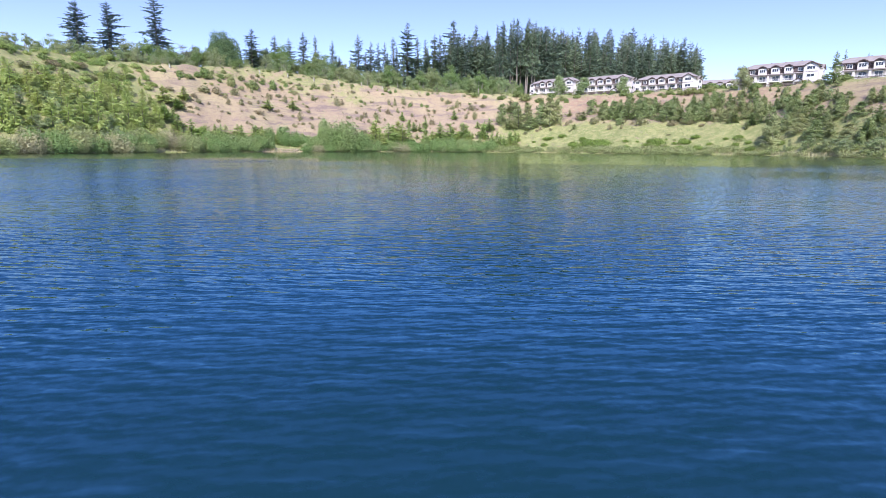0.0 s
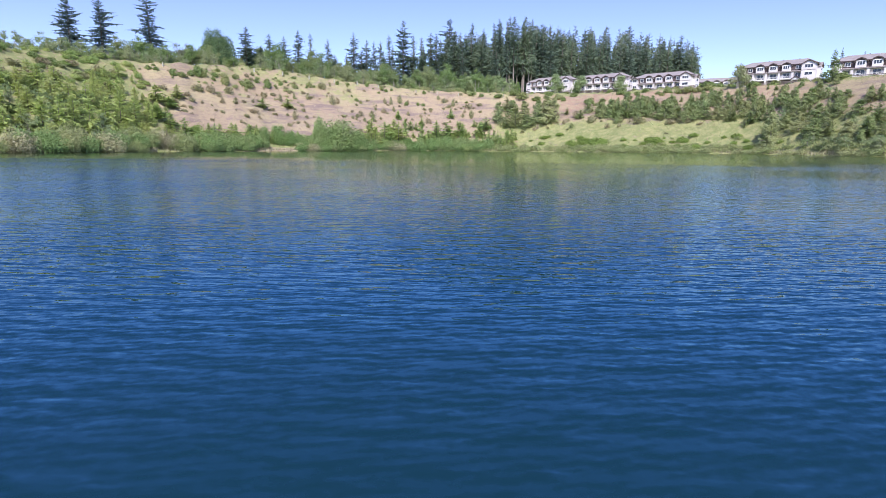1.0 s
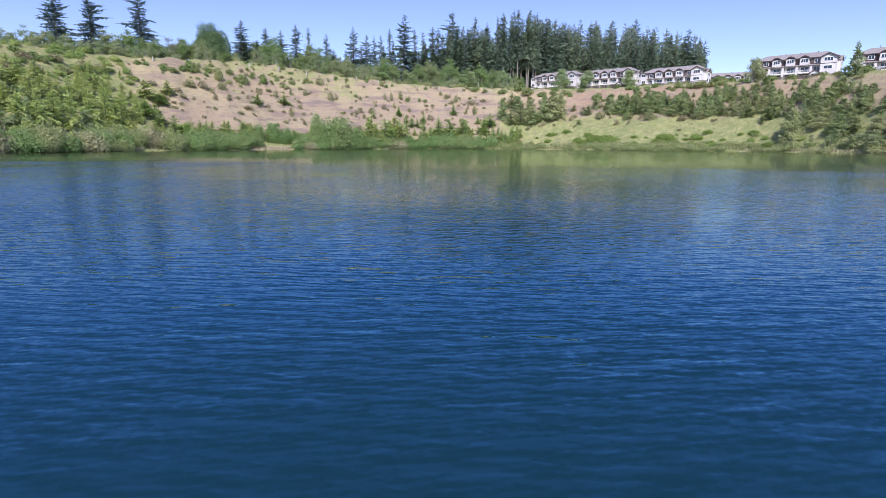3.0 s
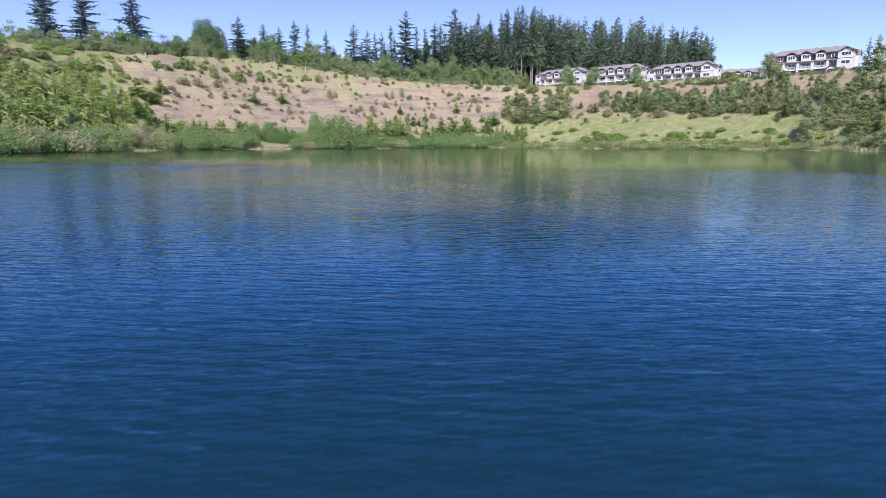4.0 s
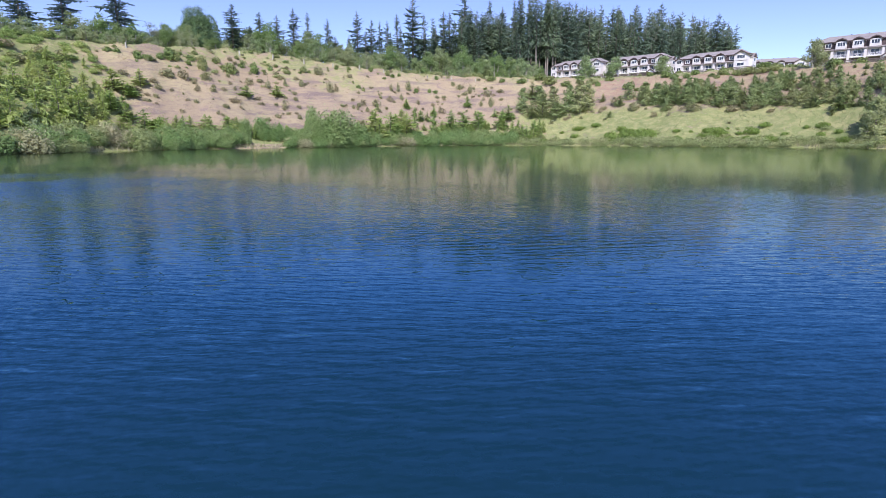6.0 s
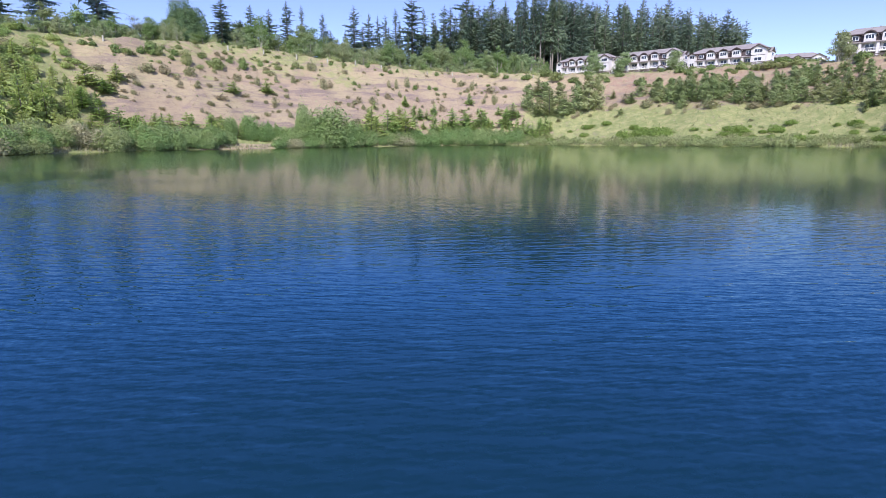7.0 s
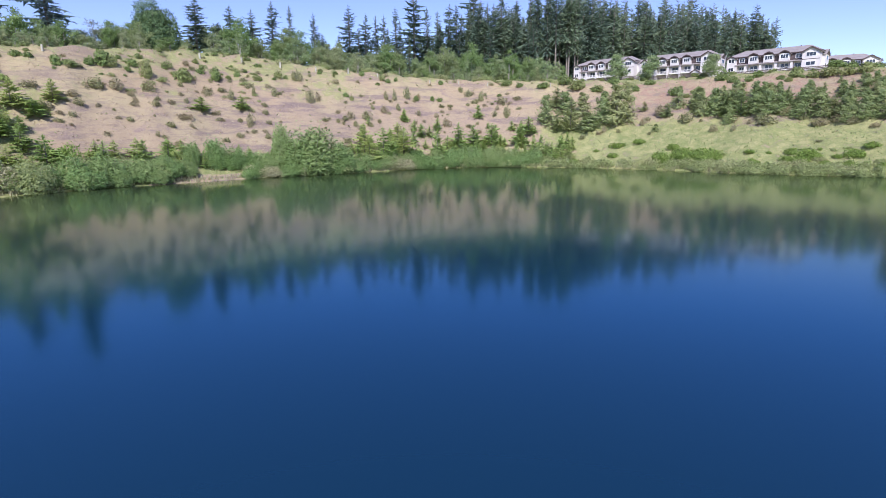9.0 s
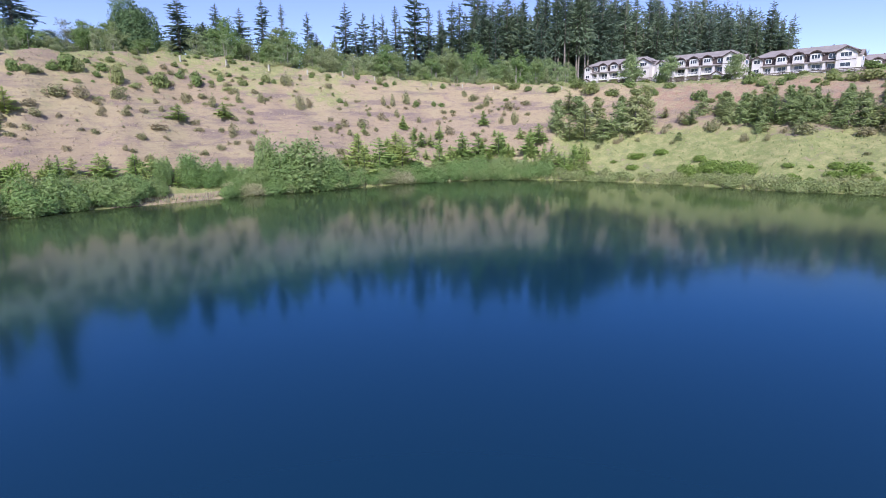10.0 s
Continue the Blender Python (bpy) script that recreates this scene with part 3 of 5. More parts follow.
def plant(pattern, x, y, scale=1.0, wide=1.0, turn=None, sink=0.15):
    """A copy of a pattern on the land, or the pattern itself the first time."""
    m = pose(x, y, ground_z(x, y) - sink, 0, 0, rng_place.uniform(0, 360) if turn is None else turn)
    m = m @ Matrix.Diagonal((scale * wide, scale * wide, scale, 1))
    if pattern.name not in USED:
        USED.add(pattern.name)
        pattern.matrix_basis = m
        return pattern
    ob = copy_thing(pattern, m)
    ob.matrix_basis = m
    return ob


USED = set()
rng_place = random.Random(77)

# ---- townhouses on the rim ----
SIDING = surface("white_lap_siding", (0.62, 0.585, 0.57), (0.71, 0.68, 0.665), 0.35, 9.0, 0.7, 0.25, 0.02)
SHINGLE_WALL = surface("dark_brown_shingle_wall", (0.055, 0.042, 0.045), (0.115, 0.085, 0.085), 0.8, 7.0, 0.85, 0.5, 0.03)
ROOFING = surface("grey_brown_roof_shingle", (0.24, 0.21, 0.20), (0.34, 0.31, 0.295), 0.5, 6.0, 0.9, 0.6, 0.03)
FASCIA = surface("dark_painted_fascia", (0.05, 0.035, 0.033), (0.09, 0.065, 0.06), 1.5, 15.0, 0.6, 0.2, 0.01)
TRIM = surface("white_painted_trim", (0.76, 0.75, 0.74), (0.84, 0.83, 0.82), 1.0, 15.0, 0.5, 0.1, 0.005)
DOOR_PAINT = surface("brown_patio_door", (0.10, 0.075, 0.065), (0.17, 0.13, 0.11), 1.2, 12.0, 0.6, 0.2, 0.01)
FENCE = surface("weathered_dark_fence", (0.09, 0.075, 0.065), (0.18, 0.15, 0.13), 1.5, 14.0, 0.85, 0.4, 0.02)
GLASS, _nt, _sh = blank("dark_window_glass", 0.08)
_sh.inputs["Base Color"].default_value = (0.035, 0.045, 0.065, 1)
_sh.inputs["Specular IOR Level"].default_value = 0.7


def box(s, x0, y0, z0, x1, y1, z1, slot=0):
    s.add([(x0, y0, z0), (x1, y0, z0), (x1, y1, z0), (x0, y1, z0), (x0, y0, z1), (x1, y0, z1), (x1, y1, z1), (x0, y1, z1)],
          [(3, 2, 1, 0), (4, 5, 6, 7), (0, 1, 5, 4), (1, 2, 6, 5), (2, 3, 7, 6), (3, 0, 4, 7)], slot)


def made(name, fill, material, parent, label=""):
    s = Shape()
    fill(s)
    return part(name, s.v, s.f, material, parent, label, s.slot)


def vault(s, c, profile, y0, y1, thick=0.22, slot=0, edge=1):
    """A folded roof over a profile of (offset, height), run from y0 to y1, with a face board at the front."""
    n = len(profile)
    under = [(x, z - thick) for x, z in profile]
    verts = [(c + x, y, z) for y in (y0, y1) for x, z in profile + under]
    faces, m = [], 2 * n
    for k in range(n - 1):
        faces += [(k, k + 1, m + k + 1, m + k), (n + k + 1, n + k, m + n + k, m + n + k + 1)]
        faces += [(k + 1, k, n + k, n + k + 1), (m + k, m + k + 1, m + n + k + 1, m + n + k)]
    faces += [(0, m, m + n, n), (n - 1, 2 * n - 1, m + 2 * n - 1, m + n - 1)]
    s.add(verts, faces, slot)
    s.add([(c + x * 1.02, y0 - 0.06, z + 0.03) for x, z in profile] + [(c + x * 0.98, y0 - 0.06, z - thick - 0.16) for x, z in profile],
          [(k, k + 1, n + k + 1, n + k) for k in range(n - 1)], edge)


def lattice(s, xs, zs, y0, y1, slot=0):
    """A pierced sheet in one piece: bars at even cells of xs and zs, openings where both are odd."""
    nx, nz = len(xs), len(zs)
    verts = [(x, y, z) for y in (y0, y1) for z in zs for x in xs]

    def at(i, k, back=0):
        return back * nx * nz + k * nx + i

    def solid(i, k):
        return 0 <= i < nx - 1 and 0 <= k < nz - 1 and (i % 2 == 0 or k % 2 == 0)

    faces = []
    for i in range(-1, nx):
        for k in range(-1, nz):
            if solid(i, k):
                faces += [(at(i, k), at(i + 1, k), at(i + 1, k + 1), at(i, k + 1)), (at(i, k + 1, 1), at(i + 1, k + 1, 1), at(i + 1, k, 1), at(i, k, 1))]
            if solid(i, k) != solid(i + 1, k) and 0 <= k < nz - 1:
                faces.append((at(i + 1, k), at(i + 1, k, 1), at(i + 1, k + 1, 1), at(i + 1, k + 1)))
            if solid(i, k) != solid(i, k + 1) and 0 <= i < nx - 1:
                faces.append((at(i, k + 1), at(i + 1, k + 1), at(i + 1, k + 1, 1), at(i, k + 1, 1)))
    s.add(verts, faces, slot)


def window(parent, x0, z0, x1, z1, y, panes=2):
    """A window with its white frame, mullions and dark panes, on the wall face y that looks to -y."""
    xs = [x0 - 0.14, x0]
    for k in range(1, panes):
        x = x0 + (x1 - x0) * k / panes
        xs += [x - 0.05, x + 0.05]
    xs += [x1, x1 + 0.14]
    w = made("window", lambda s: lattice(s, xs, [z0 - 0.14, z0, z1, z1 + 0.16], y - 0.09, y + 0.02), TRIM, parent)
    for a, b in zip(xs[1::2], xs[2::2]):
        made("pane", lambda s: box(s, a - 0.01, y - 0.035, z0 - 0.01, b + 0.01, y - 0.01, z1 + 0.01), GLASS, w)


def townhouse():
    """A row of townhouses: white lower floor with balconies, dark shingled top floor with arched dormers, hipped roof."""
    W, root = 26.0, new("townhouse")
    bays = [5.45, 10.35, 15.25]
    made("lower_wall", lambda s: box(s, -3.3, 1.2, -6.0, W - 0.05, 11, 3.0), SIDING, root)
    made("upper_wall", lambda s: box(s, -3.25, 0.9, 3.0, W - 0.1, 10.95, 5.85), SHINGLE_WALL, root, "dark brown shingled upper wall")

    def hip(s):
        a, b, r = (-3.95, 0.3, W + 0.55, 11.7), (0.6, W - 4.2), 8.45
        s.add([(a[0], a[1], 5.86), (a[2], a[1], 5.86), (a[2], a[3], 5.86), (a[0], a[3], 5.86), (b[0], 6.0, r), (b[1], 6.0, r),
               (a[0], a[1], 5.6), (a[2], a[1], 5.6), (a[2], a[3], 5.6), (a[0], a[3], 5.6)],
              [(0, 1, 5, 4), (1, 2, 5), (2, 3, 4, 5), (3, 0, 4), (9, 8, 7, 6)])
        s.add([(a[0], a[1], 5.86), (a[2], a[1], 5.86), (a[2], a[3], 5.86), (a[0], a[3], 5.86), (a[0], a[1], 5.6), (a[2], a[1], 5.6), (a[2], a[3], 5.6), (a[0], a[3], 5.6)],
              [(0, 4, 5, 1), (1, 5, 6, 2), (2, 6, 7, 3), (3, 7, 4, 0)], 1)
        for x in (7.0, 12.2, 18.4):
            box(s, x, 6.6, 7.4, x + 0.35, 6.95, 8.75, 1)
    made("roof", hip, [ROOFING, FASCIA], root, "grey-brown hipped shingle roof")

    for x in (-0.25, 3.0, 7.9, 12.8, 17.7):
        made("party_wall", lambda s: box(s, x - 0.4, -0.45, -6.0, x + 0.4, 1.25, 2.86), SIDING, root)
    made("canopy", lambda s: s.add([(-0.6, -0.75, 2.86), (20.8, -0.75, 2.86), (20.8, 0.95, 3.35), (-0.6, 0.95, 3.35), (-0.6, -0.75, 2.68), (20.8, -0.75, 2.68), (20.8, 0.95, 3.05), (-0.6, 0.95, 3.05)],
                                   [(0, 1, 2, 3), (7, 6, 5, 4), (0, 4, 5, 1), (1, 5, 6, 2), (3, 7, 4, 0)]), [ROOFING], root)
    for c in bays:
        dormer = made("dormer", lambda s: box(s, c - 1.62, -0.25, 3.12, c + 1.62, 3.0, 5.75), SIDING, root, "white arched dormer")

        def arch(s):
            vault(s, c, [(-2.15, 5.3), (-1.25, 6.25), (0.0, 6.75), (1.25, 6.25), (2.15, 5.3)], -0.7, 4.2)
            s.add([(c - 1.62, -0.26, 5.7), (c + 1.62, -0.26, 5.7), (c + 0.9, -0.26, 6.3), (c, -0.26, 6.5), (c - 0.9, -0.26, 6.3)], [(0, 1, 2, 3, 4)], 1)
        made("dormer_roof", arch, [ROOFING, FASCIA], dormer)
        window(root, c - 1.1, 4.05, c + 1.1, 5.3, -0.25, 3)
        window(root, c - 1.15, 0.35, c + 1.15, 2.3, 1.2, 2)
        made("patio_door", lambda s: box(s, c - 1.7, 1.12, -2.4, c + 1.7, 1.19, -0.35), DOOR_PAINT, root)

        balcony = made("balcony", lambda s: box(s, c - 2.0, -0.55, -0.22, c + 2.0, 1.2, -0.02), TRIM, root)
        bars = []
        for k in range(13):
            bars += [c - 1.97 + 3.87 * k / 12, c - 1.90 + 3.87 * k / 12]
        made("railing", lambda s: lattice(s, bars, [-0.02, 0.06, 0.95, 1.05], -0.5, -0.42), TRIM, balcony)

    def gable_bay(s):
        c = W - 2.6
        box(s, W - 5.2, -0.8, -6.0, W, 10.9, 5.5)
        s.add([(W - 5.2, -0.8, 5.5), (W, -0.8, 5.5), (c, -0.8, 6.9)], [(0, 1, 2)])
        s.add([(W - 5.2, -0.86, 2.92), (W, -0.86, 2.92), (W, -0.86, 3.1), (W - 5.2, -0.86, 3.1)], [(0, 1, 2, 3)], 1)
    bay = made("gable_bay", gable_bay, [SIDING, FASCIA], root)
    made("bay_roof", lambda s: vault(s, W - 2.6, [(-3.2, 5.35), (0, 7.15), (3.2, 5.35)], -1.3, 5.5), [ROOFING, FASCIA], bay)
    window(root, W - 4.0, 4.0, W - 1.2, 5.2, -0.8, 3)
    window(root, W - 3.9, 1.0, W - 1.3, 2.1, -0.8, 2)

    def left_wing(s):
        box(s, -3.4, -0.35, -6.0, -0.3, 10.0, 5.45)
        s.add([(-3.4, -0.35, 5.45), (-0.3, -0.35, 5.45), (-1.85, -0.35, 6.2)], [(0, 1, 2)])
    wing = made("side_bay", left_wing, SIDING, root)
    made("bay_roof", lambda s: vault(s, -1.85, [(-1.95, 5.2), (0, 6.35), (1.95, 5.2)], -0.8, 5.0), [ROOFING, FASCIA], wing)
    window(root, -2.75, 3.95, -0.95, 5.1, -0.35, 2)
    window(root, -2.65, 1.0, -1.05, 2.1, -0.35, 2)
    window(root, 0.6, 3.9, 2.2, 5.2, 0.9, 2)
    window(root, 0.6, 0.6, 2.2, 2.2, 1.2, 2)
    deck = made("balcony", lambda s: box(s, 0.2, -0.45, -0.22, 2.6, 1.2, -0.02), TRIM, root)
    slats = []
    for k in range(8):
        slats += [0.25 + 2.23 * k / 7, 0.32 + 2.23 * k / 7]
    made("railing", lambda s: lattice(s, slats, [-0.02, 0.06, 0.95, 1.05], -0.4, -0.32), TRIM, deck)
    window(root, 18.6, 3.9, 20.3, 5.2, 0.9, 2)
    window(root, 18.5, 0.6, 20.3, 2.2, 1.2, 2)

    for c, y in ((W - 6.6, -2.0), (-1.6, -1.9)):
        def porch(s):
            vault(s, c, [(-1.9, -0.45), (0, 0.75), (1.9, -0.45)], y - 0.3, 1.1, 0.18)
            s.add([(c - 1.5, y, -0.5), (c + 1.5, y, -0.5), (c, y, 0.5)], [(0, 1, 2)], 2)
            box(s, c - 1.5, y, -0.72, c + 1.5, y + 0.12, -0.5, 2)
            for q in (-1.45, 1.25):
                box(s, c + q, y, -6.0, c + q + 0.2, y + 0.2, -0.7, 2)
        made("porch", porch, [ROOFING, FASCIA, TRIM], root)

    def end_wing(s):
        box(s, W, 2.5, -6.0, W + 1.0, 8.6, 4.6)
        s.add([(W + 2.4, 2.5, 4.6), (W + 1.0, 8.6, 4.6), (W + 2.4, 5.55, 6.2)], [(0, 1, 2)])
        s.add([(W - 0.5, 2.0, 4.4), (W + 1.4, 2.0, 4.4), (W + 1.4, 5.55, 6.4), (W - 0.5, 5.55, 6.4), (W + 1.4, 9.1, 4.4), (W - 0.5, 9.1, 4.4)],
              [(0, 1, 2, 3), (3, 2, 4, 5)], 1)
    made("end_wing", end_wing, [SIDING, ROOFING], root)
    for y0, y1, z0, z1 in ((4.4, 6.6, 3.0, 4.2), (3.4, 4.8, 0.2, 1.6), (6.2, 7.6, 0.2, 1.6)):
        w = made("window", lambda s: box(s, W + 0.98, y0 - 0.14, z0 - 0.14, W + 1.05, y1 + 0.14, z1 + 0.14), TRIM, root)
        made("pane", lambda s: box(s, W + 1.03, y0, z0, W + 1.07, y1, z1), GLASS, w)
    return tagged(root, "white and brown three-storey townhouse row with arched dormers", "house", "townhouses on the rim")


def patio_fence():
    """A low dark fence before the patios: rails and posts."""
    root = new("patio_fence")
    for k in range(11):
        made("post", lambda s: box(s, k * 2.2 - 0.06, -0.06, -0.6, k * 2.2 + 0.06, 0.06, 1.1), FENCE, root)
    for z in (0.25, 0.62, 0.98):
        made("rail", lambda s: box(s, 0, -0.03, z, 22.0, 0.03, z + 0.24), FENCE, root)
    return tagged(root, "dark weathered timber patio fence before the houses", "fence", "patio fences")


house_a = townhouse()
fence_a = patio_fence()
HOUSES = [(81.6, 232.1, 24.8, -42, 0.80), (62.5, 252.2, 26.6, -42, 0.80), (44.2, 272.5, 27.7, -42, 0.80), (101.2, 187.3, 23.2, -42, 0.75), (114.0, 160.7, 21.4, -42, 0.75),
          (121, 266, 27.0, -25, 0.83)]
for k, (x, y, z, turn, size) in enumerate(HOUSES):
    c, s = math.cos(radians(turn)), math.sin(radians(turn))
    m = pose(x, y, z, 0, 0, turn) @ Matrix.Scale(size, 4)
    (house_a if k == 0 else copy_thing(house_a, m)).matrix_basis = m
    if k < 5:
        mf = pose(x + c * 1.5 + s * 4.2, y + s * 1.5 - c * 4.2, ground_z(x + c * 12 + s * 4.2, y + s * 12 - c * 4.2) + 0.1, 0, 0, turn)
        if k == 0:
            fence_a.matrix_basis = mf
        else:
            copy_thing(fence_a, mf)

# ---- where the plants of the banks stand: x, y, width, height ----
BROOM_A = [(-85, 166.3, 2.4, 1.5), (-79, 168.5, 2.4, 2.4), (-77.2, 169.8, 2.4, 1.6), (-76.6, 175, 2.3, 2.1), (-75.5, 176.9, 4.2, 4), (-74.2, 177.8, 2.6, 2.6),
           (-68.5, 180.8, 2.7, 3.4), (-63.9, 187.7, 4.1, 3.1), (-59, 193.8, 3, 3.8), (-63, 194.6, 2.2, 1.9), (-51.4, 200, 2.5, 2.1), (-47.2, 203.5, 2.3, 2),
           (-45.8, 205, 1.2, 1.2), (-66, 188.3, 1.8, 1.3), (-72, 179.8, 1.9, 1.4), (-72.2, 182.4, 2.5, 1.7), (-68.3, 189.2, 2.6, 1.8), (-56.2, 199.7, 1.7, 1.7),
           (-57.6, 197.6, 1.7, 1.1), (-28.4, 218.8, 1.6, 1.6), (-22.8, 218.3, 1.9, 1.9), (-21, 218.5, 1.6, 1.4), (-19, 219.8, 1.3, 1.3), (12.7, 227.3, 4.3, 2.3)]
BROOM_B = [(16.5, 224.4, 2.3, 1.6), (23.3, 223.6, 3.9, 2), (-35.2, 213.4, 1.2, 1.1), (-38.7, 212, 1.5, 1.2), (-35.3, 215.4, 1.6, 1.1), (-6.4, 224.2, 1.6, 1.5),
           (-8.6, 216.5, 1.4, 1.6), (-6.7, 217.6, 2.2, 1.4), (-13, 214.7, 1.6, 1.6), (-32.8, 208.6, 1, 1.2), (-30.8, 207.1, 1.5, 1.3), (-29.1, 206, 1.2, 1.5)]
BROOM_AT = BROOM_A + BROOM_B
SCRUB_A = [(-78.3, 159.6, 2.8, 1.4), (-72.3, 168.8, 3.8, 2.4), (-69.6, 171.1, 3.2, 2.9), (-65.7, 176.3, 3.1, 2.8), (-66, 171.2, 1.2, 1.7), (-62.9, 173, 2.1, 1.6),
           (-61.5, 176.5, 1.7, 1.2), (-59.5, 179.1, 1.2, 1.5), (-61.5, 180.9, 1.5, 1.2), (-58.5, 187.2, 2.6, 2.3), (-47, 182.1, 2, 3.2), (-46, 188.7, 1.8, 1.3),
           (-44.2, 185.2, 1.8, 1.3), (-57.8, 174, 3.5, 1.4), (-65.4, 164.1, 1.3, 0.7), (-64.1, 165.4, 1.7, 1.1), (-71.5, 156.9, 1.6, 0.8), (-71.2, 161.9, 1.9, 1.5),
           (-69.5, 164.9, 1.3, 1.1), (-73.9, 157.6, 2, 1.4), (-58.1, 163.8, 1, 1.3), (-47.7, 177, 1.7, 1.2), (-42.3, 179, 1.7, 1.7), (-72.8, 163.1, 2.5, 1.5)]
SCRUB_B = [(-67.4, 172, 1.8, 1.4), (-53.5, 188.4, 1.6, 3.1), (-50, 193.4, 1.1, 2.4), (-45.9, 195.9, 1.6, 2.7), (-43.2, 205.8, 2.9, 3.2), (-34.3, 210.7, 2.1, 1.5),
           (-38.2, 198.8, 2.2, 3.6), (-36.8, 201.2, 1.9, 2.6), (-20.6, 209.9, 1.4, 2.4), (-18.5, 211.2, 1.4, 4), (-15.4, 213.5, 1.9, 3.1), (-12.4, 215.7, 1.1, 1.9),
           (1.4, 221.1, 2.3, 2.6), (-0.7, 222.5, 1.6, 2), (5.2, 219.5, 2.1, 3.5), (3.6, 218.6, 1.6, 1.6), (10.8, 218.7, 3.2, 2.2), (15.3, 219.8, 2.9, 1.6),
           (8.6, 213.5, 1.4, 1.9)]
SCRUB = SCRUB_A + SCRUB_B
SCRUB2_A = [(11.9, 214.3, 1.9, 3.4), (9.5, 216.4, 1.3, 1.9), (15.4, 215.9, 1.6, 1.1), (-28, 197.8, 2, 2), (-29.1, 194.5, 1.1, 1.1), (-24.2, 200, 2.6, 2.3),
            (-23.2, 197.7, 1.7, 1.4), (-12, 209, 1.4, 1.5), (-7.3, 210.7, 1.5, 1.5), (-4.5, 207.4, 2.5, 2.7), (-20.6, 205.5, 2.1, 1.8), (-17.2, 208.4, 1.5, 2.1),
            (-10.4, 207.1, 1.2, 1.2), (3.8, 209.8, 1.1, 1.1), (-23.6, 205.6, 1.2, 1.5), (-33.3, 193.1, 1.9, 1.1), (-30.3, 194.8, 1.4, 1.2), (-26.4, 196.1, 1.4, 1.7),
            (53.2, 195.3, 3.8, 3), (49.5, 202, 3.1, 2.6), (61.4, 190, 3.4, 2.1), (63.3, 186.3, 1.5, 1.5), (56.4, 188, 2, 2), (59.4, 184.9, 1.2, 1.6)]
SCRUB2_B = [(65.4, 183.4, 3.9, 2.2), (70, 185.4, 3, 2.2), (73.8, 178.5, 3.5, 1.9), (76.3, 176.9, 2.3, 1.9), (77.6, 174.2, 2.5, 1.6), (79.7, 170.8, 1.8, 1.1),
            (72.7, 182.7, 1.9, 1.2), (46.2, 202.2, 2, 1.4), (44.6, 200.6, 1.7, 2), (44.7, 195.3, 1.4, 0.8), (55.9, 193.6, 1.1, 0.8), (33.9, 200.6, 1.7, 1.4),
            (29.5, 199.5, 1.7, 1.3), (38.7, 200.3, 1.4, 1.1), (35.1, 200.8, 1.4, 2), (70.3, 172.4, 1.6, 0.6), (74.9, 168.7, 0.6, 0.3), (74.2, 173.4, 0.8, 0.3)]
SCRUB2 = SCRUB2_A + SCRUB2_B
RIMSHRUB = [(55.6, 209.7, 3.9, 2.7), (46.8, 221.4, 3.8, 2.2), (47.9, 218.1, 1.9, 1.6), (67.9, 210.2, 3.5, 3), (69.2, 208, 2.6, 1.7), (71.8, 205, 2.3, 1.6),
            (75.9, 208.4, 2.6, 1.7), (81.3, 202, 3.3, 2.8), (79.1, 200.5, 1.9, 1.4), (78.7, 203, 2, 1.1), (82.5, 200.8, 1.4, 0.8), (57.4, 206.8, 2, 1.2),
            (59.7, 208, 1.8, 1.3), (37.5, 220.4, 4.1, 1.9), (43.4, 224.9, 3.3, 2), (52.3, 220.1, 3.2, 1.9), (32.3, 222, 4.8, 2.9), (29.8, 226, 4.3, 2.3),
            (85.2, 200.9, 3.3, 1.7), (87.8, 198.6, 4.6, 2.4), (89.9, 196, 4, 2.1), (91.9, 193.4, 3.6, 2.3), (64.7, 216.4, 2.2, 0.9)]
YOUNGFIR_A = [(-77.2, 153.7, 3.5, 3.8), (-74, 154.4, 3.3, 2.5), (-74.2, 159.7, 3.1, 3.3), (-74, 156.3, 2.4, 2.2), (-72.7, 149.1, 2.2, 2.4), (-56.7, 180, 2.9, 2.7),
              (-50.7, 186.9, 2.8, 2.8), (-66.4, 145.7, 3.8, 4.1), (-60.6, 154, 2.3, 2.9), (-58.5, 157.1, 2.6, 3.2), (-54.2, 159.5, 3.9, 3.5), (-63, 152.5, 2.3, 2.3),
              (-23.1, 187.5, 3.9, 5.5), (-18.6, 187.6, 5.8, 6.8), (-14.3, 191.2, 5.4, 6.5), (-10.8, 200.6, 2.3, 2.9), (-6.4, 195.2, 3.1, 5.5), (-1.2, 200.4, 4.3, 5.2),
              (2.5, 201.8, 4.6, 5.5), (7.2, 202.6, 4.1, 4.6), (14.3, 201.5, 3.7, 4.6), (12.7, 208.3, 1.5, 2.4), (16.9, 205.8, 3.8, 3.8), (-8.7, 201.2, 2, 2.6)]
YOUNGFIR_B = [(-21.3, 184.1, 3.3, 5.1), (-16, 194.6, 3.6, 4.7), (-70, 145.5, 3.6, 3.6), (-73.1, 145.5, 2.7, 3), (-68.9, 141.1, 2.9, 2.5)]
YOUNGFIR = YOUNGFIR_A + YOUNGFIR_B
